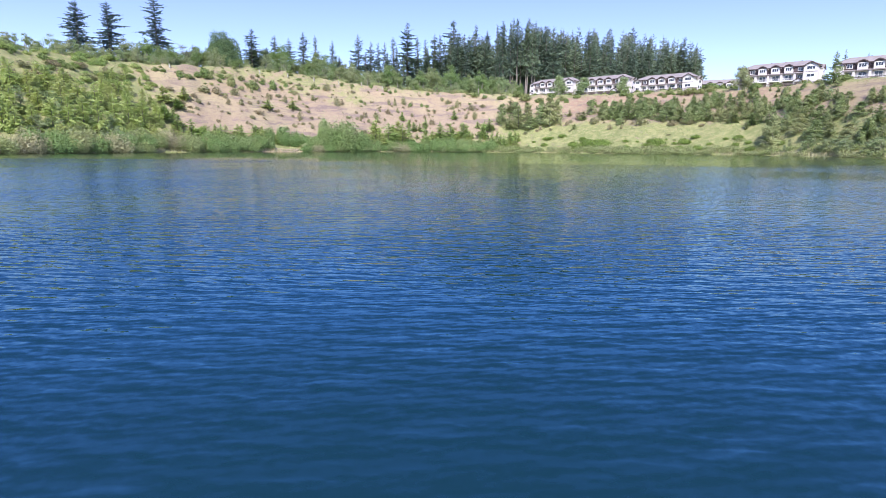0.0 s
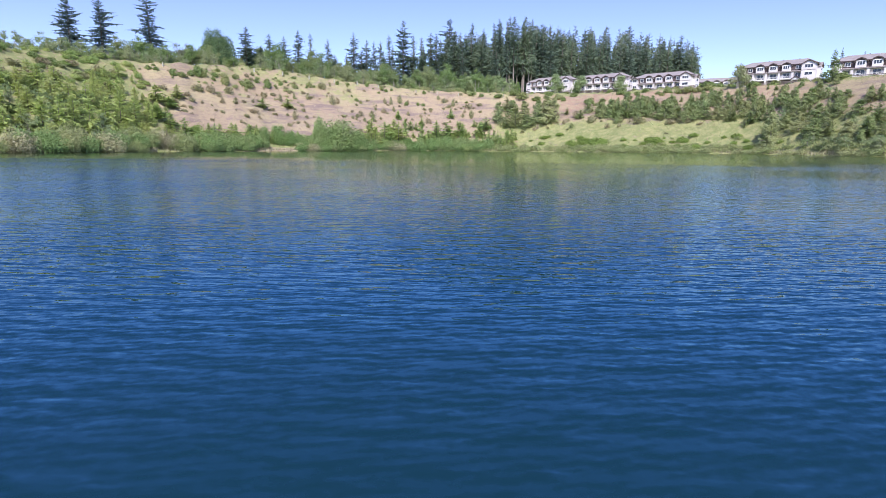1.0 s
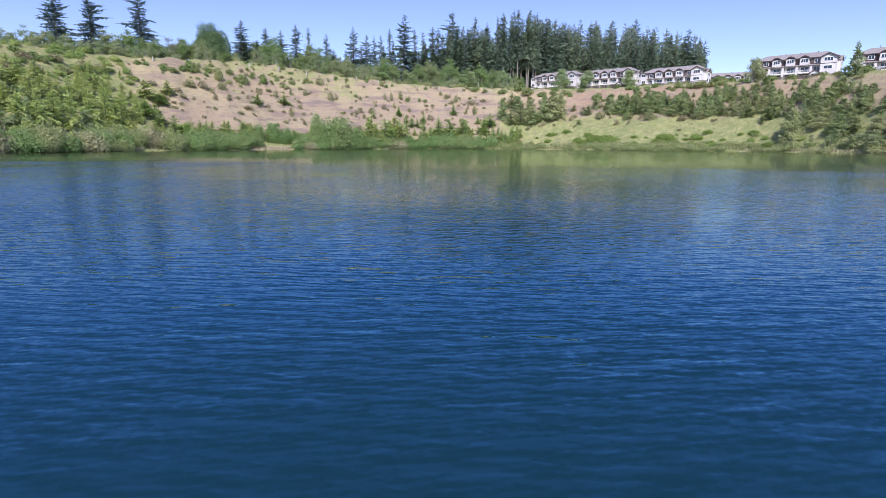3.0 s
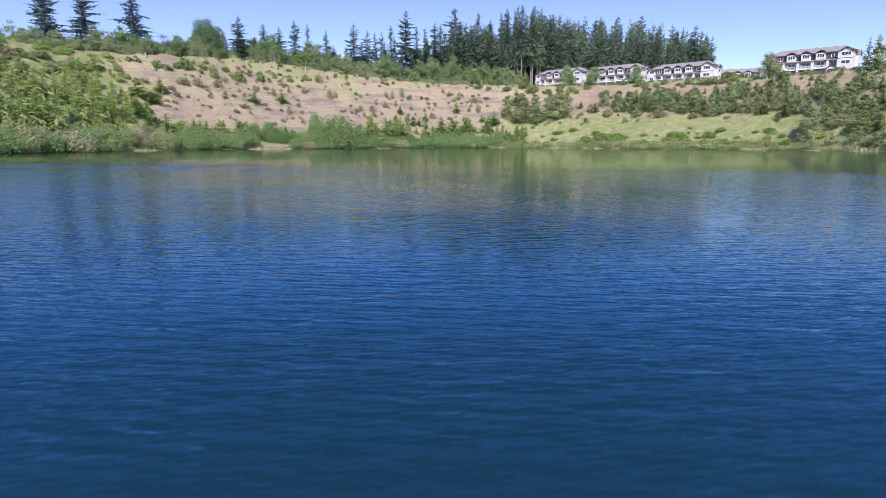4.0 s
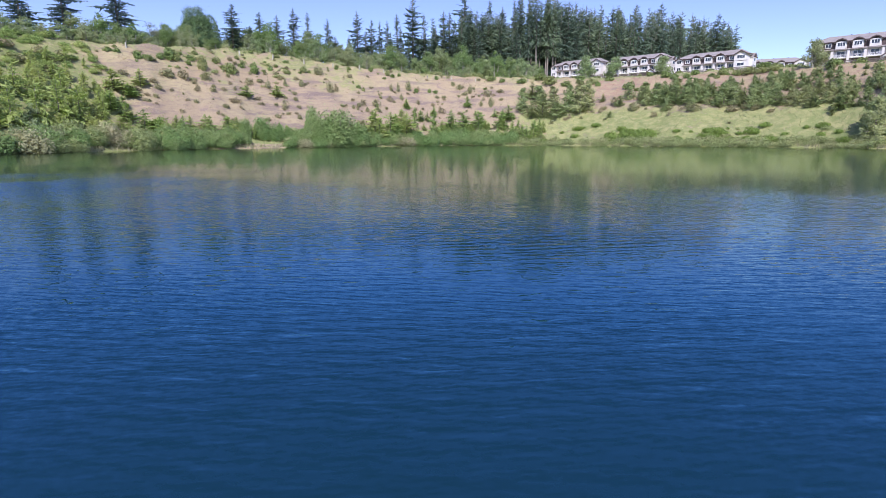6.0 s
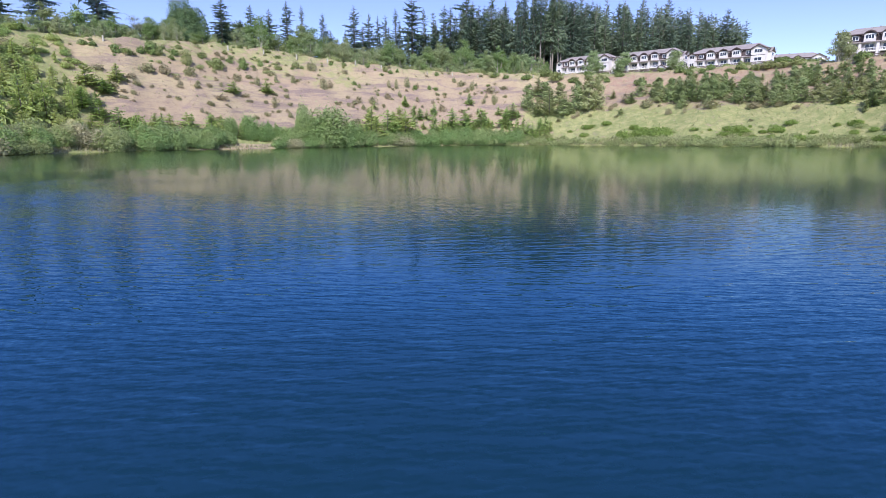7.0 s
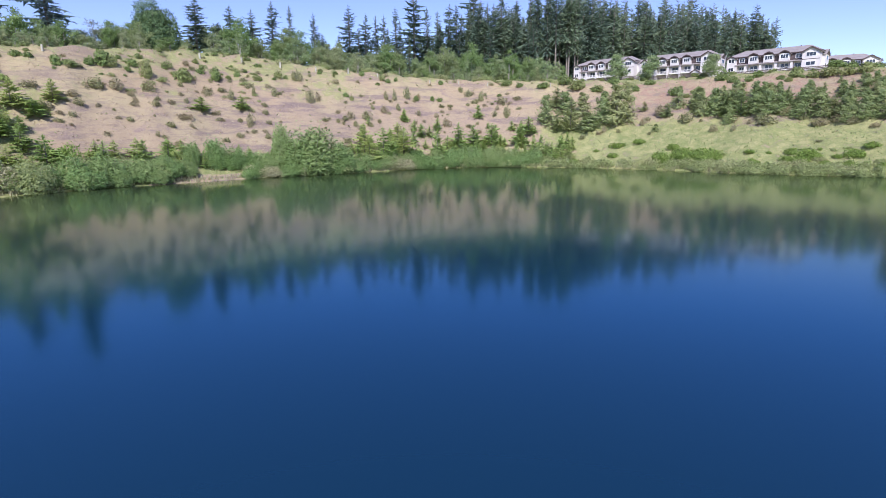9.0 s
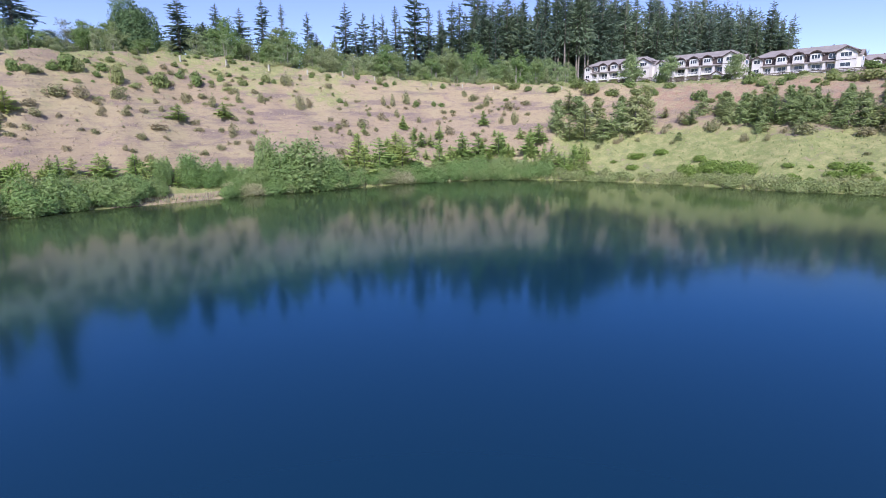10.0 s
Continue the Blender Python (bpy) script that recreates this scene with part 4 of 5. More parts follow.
PINE_A = [(39, 203.9, 7.5, 9.5), (35.6, 204.8, 5.8, 7.6), (41.8, 204.1, 5.2, 8.7), (27.5, 204.1, 6.4, 7.8), (24.2, 205.2, 4.1, 5.9), (31.7, 203.2, 6.4, 4.3),
          (31.6, 209.8, 5.4, 6.6), (27.4, 211.7, 5.8, 6.1), (21.6, 208.1, 5.4, 7.5), (25.6, 214.9, 5.3, 5.3), (54, 203, 3.7, 5.1), (50.3, 200.2, 3.6, 3.4),
          (56.9, 196.4, 4.1, 5.4), (59.2, 194.9, 4, 5.9), (61.3, 192.8, 4.2, 6.3), (63.2, 190.2, 4.1, 6.2), (65.5, 188.5, 4.3, 5.9), (67, 186, 4.2, 5.5),
          (73.6, 183.3, 5.1, 5.4), (75, 180.7, 4.8, 5.5), (76.5, 178.5, 4.7, 5.2), (77.6, 176, 4.6, 5.7), (79.8, 174.4, 4.5, 5.4), (69.3, 185.3, 3.7, 5)]
PINE_B = [(81.7, 173.1, 3.8, 5.6), (74.6, 187.3, 3.8, 3.8), (46.8, 206.6, 2.3, 2.6), (46.2, 195.8, 1.9, 1.6)]
PINE_AT = PINE_A + PINE_B
PINER = [(86.5, 146.4, 6, 7.8), (91.1, 147, 5.4, 6), (90.4, 140.4, 5.7, 6.6), (88.3, 159, 4.9, 5.8), (86.6, 165, 4.7, 5.4), (84.4, 171.1, 4.9, 5.6),
         (90, 134.1, 5.5, 6.3), (91.1, 130.3, 5.6, 6.7), (89.5, 122.2, 5.3, 6), (91, 118.6, 5.1, 6.1), (90.2, 113.6, 4.2, 5.6), (95.2, 140.7, 5.7, 5.7),
         (97, 136.4, 5.5, 6.1), (97.8, 130.9, 5.3, 5.3), (97, 123.9, 4.8, 5.5), (95.8, 150.9, 4.6, 5.2), (101.3, 131.7, 4.5, 4), (102.6, 141.9, 4, 3.4)]
ALDERR = [(86.4, 124.5, 4.6, 4.4), (85.9, 116.8, 4.8, 4.8), (86.2, 111.6, 4.6, 4.6), (86.5, 108.2, 3.8, 4.2), (87, 131.3, 3.8, 3.5), (87.5, 122.5, 3.8, 4),
          (88.8, 117.8, 4.1, 3.9), (102.4, 148.1, 4.5, 5.4), (108.1, 159.4, 3.2, 4.2), (99, 149.3, 3.9, 3.6)]
WILLOW_A = [(-30.7, 172.9, 8.2, 7.3), (-34.4, 171.3, 5.8, 5.8), (-26.7, 175.9, 5.3, 5.5), (-37, 170.5, 3.9, 8.3), (-61.8, 144.5, 6.2, 3.9), (-59, 147.7, 5.9, 4.1),
            (-56, 151.4, 5.7, 4), (-52.8, 154.4, 5.1, 3.6), (-63.8, 141.2, 5.1, 3.1), (-65.2, 137.5, 4.6, 2.9), (-50.9, 161.2, 3.2, 4.6), (-47.5, 164.4, 4.8, 5.9),
            (-44.8, 165.6, 3.7, 4.2), (-42.1, 168.8, 3.6, 3.8), (-50.3, 157.5, 4.1, 2.6), (-22.6, 180.3, 4.5, 3.2), (-18.8, 184, 3.8, 2.6), (-13.4, 188.6, 4.5, 2.9),
            (-2.9, 193.7, 5.5, 4.1), (1.9, 194.7, 6.1, 4.7), (6.8, 195.5, 5.6, 3.9), (11.7, 195.6, 5.6, 3.6), (17, 194.5, 4.7, 3.3), (-6.3, 191.6, 3.2, 4.1)]
WILLOW_B = [(-39.2, 170.4, 3, 3.4)]
WILLOW_AT = [(x, y, w * 1.15, h * 1.3) for x, y, w, h in WILLOW_A[:4]] + WILLOW_A[4:] + WILLOW_B
LIME_AT = [(-63.9, 147.5, 3.1, 4.2), (43.2, 182.4, 4.2, 2.7), (49.5, 177.2, 5.2, 3.3), (46.9, 181, 4.4, 2.9), (52.1, 176.6, 3.1, 2.6), (64.9, 167.4, 3.2, 2.2),
        (71.9, 164.6, 3.6, 1.9), (66.4, 166.5, 2.4, 1.3), (36.6, 194.6, 3, 1.4), (61.7, 168.2, 2.2, 1.3), (69.3, 162.1, 2.1, 1), (57.3, 173.5, 2.1, 0.9)]
BANKR = [(23.9, 190.8, 4, 2.4), (28.1, 188.9, 4.5, 2.4), (32.1, 186.9, 4.4, 2.1), (36.4, 184.1, 4.3, 2.3), (40.4, 181.2, 3.7, 2), (45, 177.4, 4.1, 2.1),
         (48, 173.4, 3.9, 2.3), (51.1, 169.2, 4.4, 2.7), (54.7, 166.8, 4.3, 2.2), (57.9, 163.9, 4.2, 2.3), (61.6, 162.3, 4.1, 2.1), (64.8, 160.2, 4, 2),
         (67.8, 158.2, 4, 2), (70.6, 156.1, 3.9, 2.1), (20.2, 192.5, 4.1, 2.4)]
WILLOWL = [(-77.6, 98.6, 4.5, 4.1), (-75.9, 101.8, 4.6, 4), (-74.3, 105.4, 4.8, 3.7), (-72.2, 108.7, 4.9, 4.5), (-70.4, 114, 5.4, 4.9), (-69.4, 120.4, 5, 4.5),
           (-67.9, 125.8, 4.7, 4.4), (-66.2, 131.3, 4.6, 5.4), (-64.6, 138.1, 4, 4.3)]
FIRL = [(-81, 104.8, 3.6, 4.7), (-81, 109.2, 3.8, 5.1), (-79.2, 112.3, 3.9, 5.5), (-77.8, 115.2, 4, 5.9), (-77.3, 119.1, 4.1, 6.1), (-75.4, 121.4, 4.2, 6.5),
        (-76.2, 128.5, 4.2, 6.6), (-75.4, 133, 4.1, 6.3), (-74.2, 137.1, 3.9, 5.6), (-74.3, 143.8, 3.2, 3.8), (-83.8, 122.3, 4.2, 5.5), (-83.6, 127.8, 4.1, 5.2),
        (-82.2, 131.7, 4.3, 5.3), (-82, 138.2, 4.2, 5), (-80.7, 141.9, 4, 4.6), (-85.5, 110, 3.8, 4.9), (-89.8, 120.9, 3.7, 4.2), (-90.3, 127.8, 3.9, 4.4),
        (-89.6, 132.5, 3.7, 4), (-91.4, 118.4, 4.1, 4.8), (-84.9, 116.7, 3.6, 4), (-83.4, 104.8, 3.2, 4.7)]
SCRUBL = [(-87.8, 121.2, 2.7, 1.5), (-90.5, 150.3, 2.7, 1.8), (-87.8, 153.2, 2.5, 2.2), (-97.5, 130.6, 3.9, 1.8), (-96.8, 139, 4.2, 1.9), (-94.1, 145.6, 3.8, 1.7),
          (-90.4, 144.8, 3.2, 2), (-85.8, 146.6, 3, 1.8), (-95.9, 124, 3, 2), (-93.6, 128.3, 3.9, 2.3), (-92.5, 136.3, 4.1, 2.7)]
GUARD = [(-82.8, 170.4, 0.7, 1.2), (-65.8, 201.1, 0.7, 1.4), (-57, 205.5, 0.7, 1.5), (-48.7, 210.6, 0.8, 1.4), (-39.9, 213.2, 0.6, 1.2), (-31.9, 217.1, 0.6, 1.4),
         (-24, 219, 0.6, 1.1), (-9.6, 225.1, 0.7, 1), (-1.2, 225.8, 0.7, 1), (7.3, 226.6, 0.7, 1), (16.4, 224.5, 0.7, 1), (25.3, 224.3, 0.7, 1)]
SPRUCE_AT = [(-114.5, 178, 10, 19.6), (-115.2, 196, 12, 21.6), (-97.3, 193, 11.5, 22.6)]
RIMFIR = [(-74.1, 218, 6.5, 16.7), (-67.6, 226, 5.8, 16.2), (-63.3, 232, 5.5, 15.5), (-59.1, 238, 6.1, 20.4), (-55.3, 245, 5.8, 21.9), (-48.9, 250, 5, 18.7),
          (-39.7, 262, 7.3, 24.4), (-34.1, 262, 5.7, 22.1), (-31.4, 268, 5.8, 23.8), (-27.1, 262, 5.7, 22.3), (-24.3, 275, 7.1, 26), (-18.6, 285, 10.1, 34.1),
          (-13.1, 280, 7.2, 28.3), (-5.4, 285, 8.5, 28.1), (-1.7, 288, 8.6, 30.5), (4.9, 295, 11.6, 35.3), (-8.3, 270, 7, 21.6), (-42.1, 255, 5.1, 14.9),
          (-35.5, 258, 5.1, 15.5), (9.6, 285, 9.6, 29.1), (-45.4, 245, 4.9, 12.2), (-70.3, 224, 5.3, 11.8)]
WOODFIR = [(15.5, 292, 11.5, 35.9), (22.4, 296, 11.7, 37.1), (28.4, 292, 11.5, 36.5), (35.1, 300, 11.8, 38.2), (43.9, 300, 13, 40.4), (49.5, 306, 11.5, 37.6),
           (53.8, 300, 11.2, 36.8), (59.7, 304, 11.4, 34.9), (65.4, 310, 11.6, 36.5), (72.4, 314, 11.8, 38.2), (80.6, 318, 12.6, 39.5), (84.3, 312, 11.7, 38.3),
           (88.1, 306, 12.1, 37.1), (97.2, 312, 11.1, 33.7), (99, 300, 11.8, 36.6), (102.1, 296, 10.5, 32.3), (104.9, 290, 10.3, 30.3), (110, 282, 10.1, 25.8),
           (113.3, 276, 8.8, 23.6), (114.1, 270, 9.1, 25.6), (116.1, 266, 7.9, 21.6), (118.1, 262, 6.8, 20.8)]
FARFIR = [(196, 277, 5.0, 25), (215, 287, 4.6, 24)]
RIMTREE = [(-80.6, 212, 12.2, 13.5), (-102.1, 188, 7.5, 6.5), (-91.8, 206, 11.9, 8.4), (-114.9, 170, 5.1, 5.8), (-72, 200, 6.8, 3.4), (-71.1, 226, 9.9, 9.9),
           (-96.8, 200, 6, 6.7), (51.6, 253, 8.0, 8.6), (60.8, 246.5, 7.4, 8.0), (73.5, 231, 6.0, 6.0), (98.2, 186.5, 6.4, 7.4), (-115.3, 160, 6.4, 4.3),
           (-114.1, 150, 5.4, 2.5)]

# ---- planting ----
rng = random.Random(5)


def patterns(count, name, maker, wood, leaf, label, category, group):
    return [tree_thing(name, maker(), wood, leaf, label, category, group) for _ in range(count)]


def heap(count, name, maker, materials, label, category, group):
    """Shrub patterns, each one mesh."""
    made_ones = []
    for _ in range(count):
        s = maker()
        made_ones.append(tagged(part(name, s.v, s.f, materials, None, "", s.slot), label, category, group))
    return made_ones


def spread(kinds, places, tall, wide, jitter=0.08, sink=0.15):
    """One plant at each place, scaled to its width and height (the patterns are tall x wide metres)."""
    for k, (x, y, w, h) in enumerate(places):
        pattern = kinds[k if k < len(kinds) else rng_place.randrange(len(kinds))]
        scale = h / tall * rng_place.uniform(1 - jitter, 1 + jitter)
        plant(pattern, x, y, scale, (w / wide) / (h / tall), sink=sink)


# the wood of tall firs on the rise behind the bank, with bare lower trunks
tall_firs = patterns(6, "fir_tree", lambda: conifer(rng, 38, rng.uniform(9.0, 12.0), rng.uniform(0.18, 0.40), 0.46, 0.50, 0.08, 0.58, 4), BARK, FIR,
                     "tall dark green fir with a bare lower trunk", "tree", "firs of the wood")
full_firs = patterns(4, "fir_tree", lambda: conifer(rng, 36, rng.uniform(11.0, 13.0), rng.uniform(0.03, 0.10), 0.50, 0.55, 0.08, 0.6, 4), BARK, FIR,
                     "tall dark green fir with boughs to the ground", "tree", "firs of the wood")


def pushed(x, y, h):
    """The wood's east end lies further off behind the houses."""
    f = float(np.interp(x / y, [0.17, 0.45], [1.0, 1.42]))
    return x * f, y * f, f * (h + 26.0) - ground_z(x * f, y * f), f


WOODFIR = [(*pushed(x, y, h)[:2], w * pushed(x, y, h)[3], pushed(x, y, h)[2]) for x, y, w, h in WOODFIR]
spread(full_firs, [p for p in WOODFIR if p[0] < 45], 36, 9.5)
spread(tall_firs, [p for p in WOODFIR if p[0] > 45], 38, 9.0)
fill = random.Random(21)
stands = 0
back_firs = [conifer(rng, 38, rng.uniform(12.0, 15.0), rng.uniform(0.03, 0.12), 0.85, 0.50, 0.06, 0.58, 3) for _ in range(4)]
deep_wood = []
while stands < 290:
    x, y = fill.uniform(2, 150), fill.uniform(268, 345)
    edge = np.interp(x, [2, 12, 30, 60, 100, 125, 150], [284, 278, 305, 296, 272, 262, 262])
    if y < edge or y > edge + 52 or x > 0.46 * y:
        continue
    tall = fill.uniform(0.72, 1.0) * np.interp(x, [2, 60, 100, 130], [34, 42, 27, 17])
    kinds = back_firs if y > edge + 14 else full_firs if x < 45 or fill.random() < 0.4 else tall_firs
    x, y, tall, _ = pushed(x, y, tall)
    wide = fill.uniform(0.85, 1.25)
    if kinds is back_firs:
        deep_wood.append((fill.randrange(4), x, y, tall / 38, wide))
    else:
        plant(kinds[fill.randrange(4)], x, y, tall / 38, wide)
    stands += 1


def joined_wood(kinds, places):
    """The firs deep in the wood, which nobody could count, as one mesh."""
    g = np.random.default_rng(9)
    verts, faces, slots, count = [], [], [], 0
    for k, x, y, tall, wide in places:
        turn = g.uniform(0, 6.283)
        c, q = math.cos(turn) * tall * wide, math.sin(turn) * tall * wide
        foot = ground_z(x, y) - 0.15
        for slot, shape in enumerate(kinds[k]):
            v = np.array(shape.v)
            verts.append(np.stack([x + c * v[:, 0] - q * v[:, 1], y + q * v[:, 0] + c * v[:, 1], foot + tall * v[:, 2]], 1))
            faces += [tuple(count + i for i in f) for f in shape.f]
            slots += [slot] * len(shape.f)
            count += len(v)
    ob = part("fir_wood", np.concatenate(verts).tolist(), faces, [BARK, FIR], None, "", slots)
    return tagged(ob, "dense dark green fir wood behind the houses", "wood", kind="stuff")


# the tall eastern half of the wood, closed up behind the row of houses
for k in range(120):
    away, lift = fill.uniform(0.15, 0.474), fill.uniform(0.87, 1.0)
    y = fill.uniform(318, 392) + 45 * float(np.interp(away, [0.2, 0.4], [0, 1]))
    x = away * (y - 16.8) - 0.6
    top = 2.1 + (y - 16.8) * lift * float(np.interp(away, [0.15, 0.19, 0.35, 0.39, 0.48], [0.222, 0.222, 0.212, 0.206, 0.194]))
    tall, wide = (top - ground_z(x, y)) / 38, fill.uniform(0.85, 1.2)
    if k < 42:
        plant(full_firs[fill.randrange(4)], x, y, tall * 38 / 36, wide)
    else:
        deep_wood.append((fill.randrange(4), x, y, tall, wide))
joined_wood(back_firs, deep_wood)

# bare trunks at the edge of the wood
edge_firs = patterns(3, "fir_tree", lambda: conifer(rng, 40, rng.uniform(9.0, 11.0), rng.uniform(0.30, 0.44), 0.46, 0.50, 0.08, 0.5, 4), BARK, FIR,
                     "tall fir with a long bare trunk at the wood's edge", "tree", "firs of the wood")
for k in range(11):
    x = 27 + 2.0 * k + fill.uniform(-0.9, 0.9)
    plant(edge_firs[k % 3], x, 285 + 0.12 * x + fill.uniform(-3, 3), fill.uniform(0.85, 1.02), fill.uniform(0.8, 1.0))
for _ in range(46):
    x, y = fill.uniform(-14, 32), fill.uniform(282, 312)
    plant(full_firs[fill.randrange(4)], x, y, fill.uniform(0.5, 0.85), fill.uniform(0.9, 1.2))

# firs along the rim, foliage lower down
rim_firs = patterns(5, "fir_tree", lambda: conifer(rng, 26, rng.uniform(7.4, 9.4), rng.uniform(0.05, 0.12), 0.34, 0.55, 0.12, 0.66, 4), BARK, FIR,
                    "dark green fir tree on the rim of the bank", "tree", "firs on the rim")
spread(rim_firs, RIMFIR + FARFIR, 26, 4.5)
behind = random.Random(8)
for _ in range(22):
    x = behind.uniform(-34, 14)
    y = np.interp(x, [-62, -20, 14], [240, 272, 282]) + behind.uniform(0, 40)
    plant(rim_firs[behind.randrange(5)], x, y, behind.uniform(0.55, 0.86), behind.uniform(0.9, 1.2))

# three lone spruces with open, drooping boughs
spruces = patterns(3, "spruce_tree", lambda: conifer(rng, 26, 13.0, 0.03, 0.52, 0.50, 0.04, 0.70, 8), BARK, SPRUCE,
                   "lone blue-green spruce with open drooping boughs", "tree", "lone spruces")
for pattern, (x, y, w, h) in zip(spruces, SPRUCE_AT):
    plant(pattern, x, y, 1.06 * h / 26, 1.58 * (w / 13.5) / (h / 26))

# broadleaf trees and brush along the rim
alders = patterns(5, "alder_tree", lambda: broadleaf(rng, 11, 8.5, 2500, 0.31, rng.choice((2, 3)), 0.05, 0.5, True), PALE_BARK, ALDER,
                  "leafy green alder tree on the rim", "tree", "broadleaf trees on the rim")


def maple():
    """A broad tree whose crown reaches down to the brush."""
    wood, crown = broadleaf(rng, 11, 9.5, 7000, 0.24, 3, 0.1, 0.45, True)
    dome = bush(rng, 10.5, 11.0, 15000, 0.30, 0.2, 12)
    for face, slot in zip(dome.f, dome.slot):
        if slot == 0:
            crown.add([dome.v[k] for k in face], [(0, 1, 2)])
    return wood, crown


maples = patterns(1, "maple_tree", maple, BARK, MAPLE,
                  "dense round dark green maple on the rim", "tree", "broadleaf trees on the rim")
greys = patterns(2, "withered_tree", lambda: broadleaf(rng, 9, 8, 6000, 0.17, 3, 0.10, 0.6, True), PALE_BARK, GREY_LEAF,
                 "thin grey-green half-withered tree on the rim", "tree", "withered trees on the rim")
full = patterns(2, "alder_tree", lambda: broadleaf(rng, 8, 7.5, 4200, 0.27, 3, 0.03, 0.5, True), PALE_BARK, SAPLING,
                "dense round pale green alder", "tree", "broadleaf trees on the rim")
spread(maples, [(x - 1.2, y, w * 0.82, h * 0.93) for x, y, w, h in RIMTREE[:1]], 11, 9.5)
spread(greys, [RIMTREE[2], RIMTREE[6]], 9, 8)
spread(full, [RIMTREE[5]] + RIMTREE[7:11], 8, 7)
spread(alders, RIMTREE[1:2] + RIMTREE[3:5] + RIMTREE[11:], 11, 8.5)
brush = patterns(5, "alder_sapling", lambda: broadleaf(rng, 6, 4.4, 1200, 0.21, rng.choice((2, 3)), 0.02, 0.6, True), PALE_BARK, SAPLING,
                 "bushy pale green alder sapling behind the bank", "tree", "saplings behind the bank")
line = random.Random(31)
for _ in range(170):
    b = line.uniform(-58, 11)
    at = float(np.interp(b, BEARING, CREST_AT))
    s = at + line.uniform(1.5, 20) ** 1.0
    # out along the bearing to where the shore is s metres away
    reach = np.arange(40.0, 260.0, 1.5)
    xs, ys = reach * math.sin(radians(b)), 90 + reach * math.cos(radians(b))
    k = min(int(np.argmax(shore_distance(xs, ys) > s)), len(xs) - 1)
    x, y = float(xs[k]), float(ys[k])
    plant(brush[line.randrange(5)] if line.random() < 0.9 else alders[line.randrange(5)], x, y,
          line.uniform(0.35, 1.1) * (0.75 if b < -34 else 0.95 if b < -24 else 1.0), line.uniform(0.85, 1.3))

# a grove of alders between the rim and the firs
for _ in range(105):
    b = line.uniform(-47, 9)
    far = line.uniform(8, 34)
    reach = np.arange(40.0, 260.0, 1.5)
    xs, ys = reach * math.sin(radians(b)), 90 + reach * math.cos(radians(b))
    k = min(int(np.argmax(shore_distance(xs, ys) > float(np.interp(b, BEARING, CREST_AT)) + far)), len(xs) - 1)
    plant(alders[line.randrange(5)] if line.random() < 0.7 else full[line.randrange(2)], float(xs[k]), float(ys[k]),
          line.uniform(0.46, 0.88) * float(np.interp(b, [-46, -26, 9], [0.85, 1.05, 1.15])), line.uniform(0.85, 1.25))

# young firs on the west hill and along the foot of the bank
young = patterns(5, "young_fir", lambda: conifer(rng, 5, 4.2, 0.02, 0.21, 0.25, 0.05, 0.7, 5), BARK, YOUNG,
                 "young yellow-green fir on the lake bank", "tree", "young firs on the bank")
spread(young, YOUNGFIR, 4.2, 2.1)
pale = patterns(5, "young_fir", lambda: conifer(rng, 5, 4.6, 0.0, 0.22, 0.70, 0.03, 0.62, 5), BARK, YOUNG_SUNLIT,
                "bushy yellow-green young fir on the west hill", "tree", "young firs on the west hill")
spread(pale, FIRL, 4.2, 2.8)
slope = random.Random(17)


def on_slope(count, low, high, near, far, kinds, small, large):
    """Plants strewn over a stretch of the bank: bearings low to high, from near to far of the way up."""
    xs, ys = np.array([(slope.uniform(-125, 60), slope.uniform(88, 235)) for _ in range(count * 120)]).T
    b = bearing(xs, ys)
    u = shore_distance(xs, ys) / np.interp(b, BEARING, CREST_AT)
    fits = (b > low) & (b < high) & (u > near) & (u < far)
    for x, y in list(zip(xs[fits], ys[fits]))[:count]:
        plant(kinds[slope.randrange(len(kinds))], float(x), float(y), slope.uniform(small, large), slope.uniform(0.9, 1.4))


on_slope(34, -66, -46, 1.0, 1.25, brush, 0.4, 0.85)
on_slope(26, -14, 10, 0.16, 0.55, young, 0.3, 0.75)
on_slope(34, -46, -14, 0.10, 0.20, young, 0.4, 0.85)
on_slope(40, -14, 14, 0.07, 0.24, young, 0.45, 0.95)
# leafy undergrowth before the wood
under = random.Random(23)
for _ in range(46):
    x = under.uniform(-8, 37)
    y = float(np.interp(x, [0, 66], [262, 284])) + under.uniform(-10, 6)
    plant(alders[under.randrange(5)] if under.random() < 0.6 else full[under.randrange(2)], x, y, under.uniform(0.30, 0.85) * (0.7 if x > 30 else 1.0), under.uniform(0.8, 1.2))
pines = patterns(3, "young_pine", lambda: tuft_conifer(rng, 6, 4.8, 1900, 0.165), BARK, PINE,
                 "bushy young pine with foliage to the ground", "tree", "young pines on the east bank")
pines += patterns(2, "young_pine", lambda: conifer(rng, 6, 4.6, 0.02, 0.22, -0.05, 0.04, 0.6, 5), BARK, PINE,
                  "dense dark green young pine on the east bank", "tree", "young pines on the east bank")
spread(pines, [(x, y, w * 1.2, h * 0.82) for x, y, w, h in PINE_AT], 4.9, 4.2)
spread(pines, [(x, y, w * 0.95, h * 0.55) for x, y, w, h in PINER], 4.9, 4.2)
spread(pines, [(84.5, 142, 5.6, 6.6)], 4.9, 4.2)
spread(brush, [(x, y, w, h * 0.65) for x, y, w, h in ALDERR], 6, 4.6)
spread(pines[4:], [(108.5, 156.5, 3.4, 6.0)], 4.2, 2.8)   # a light green fir between two houses
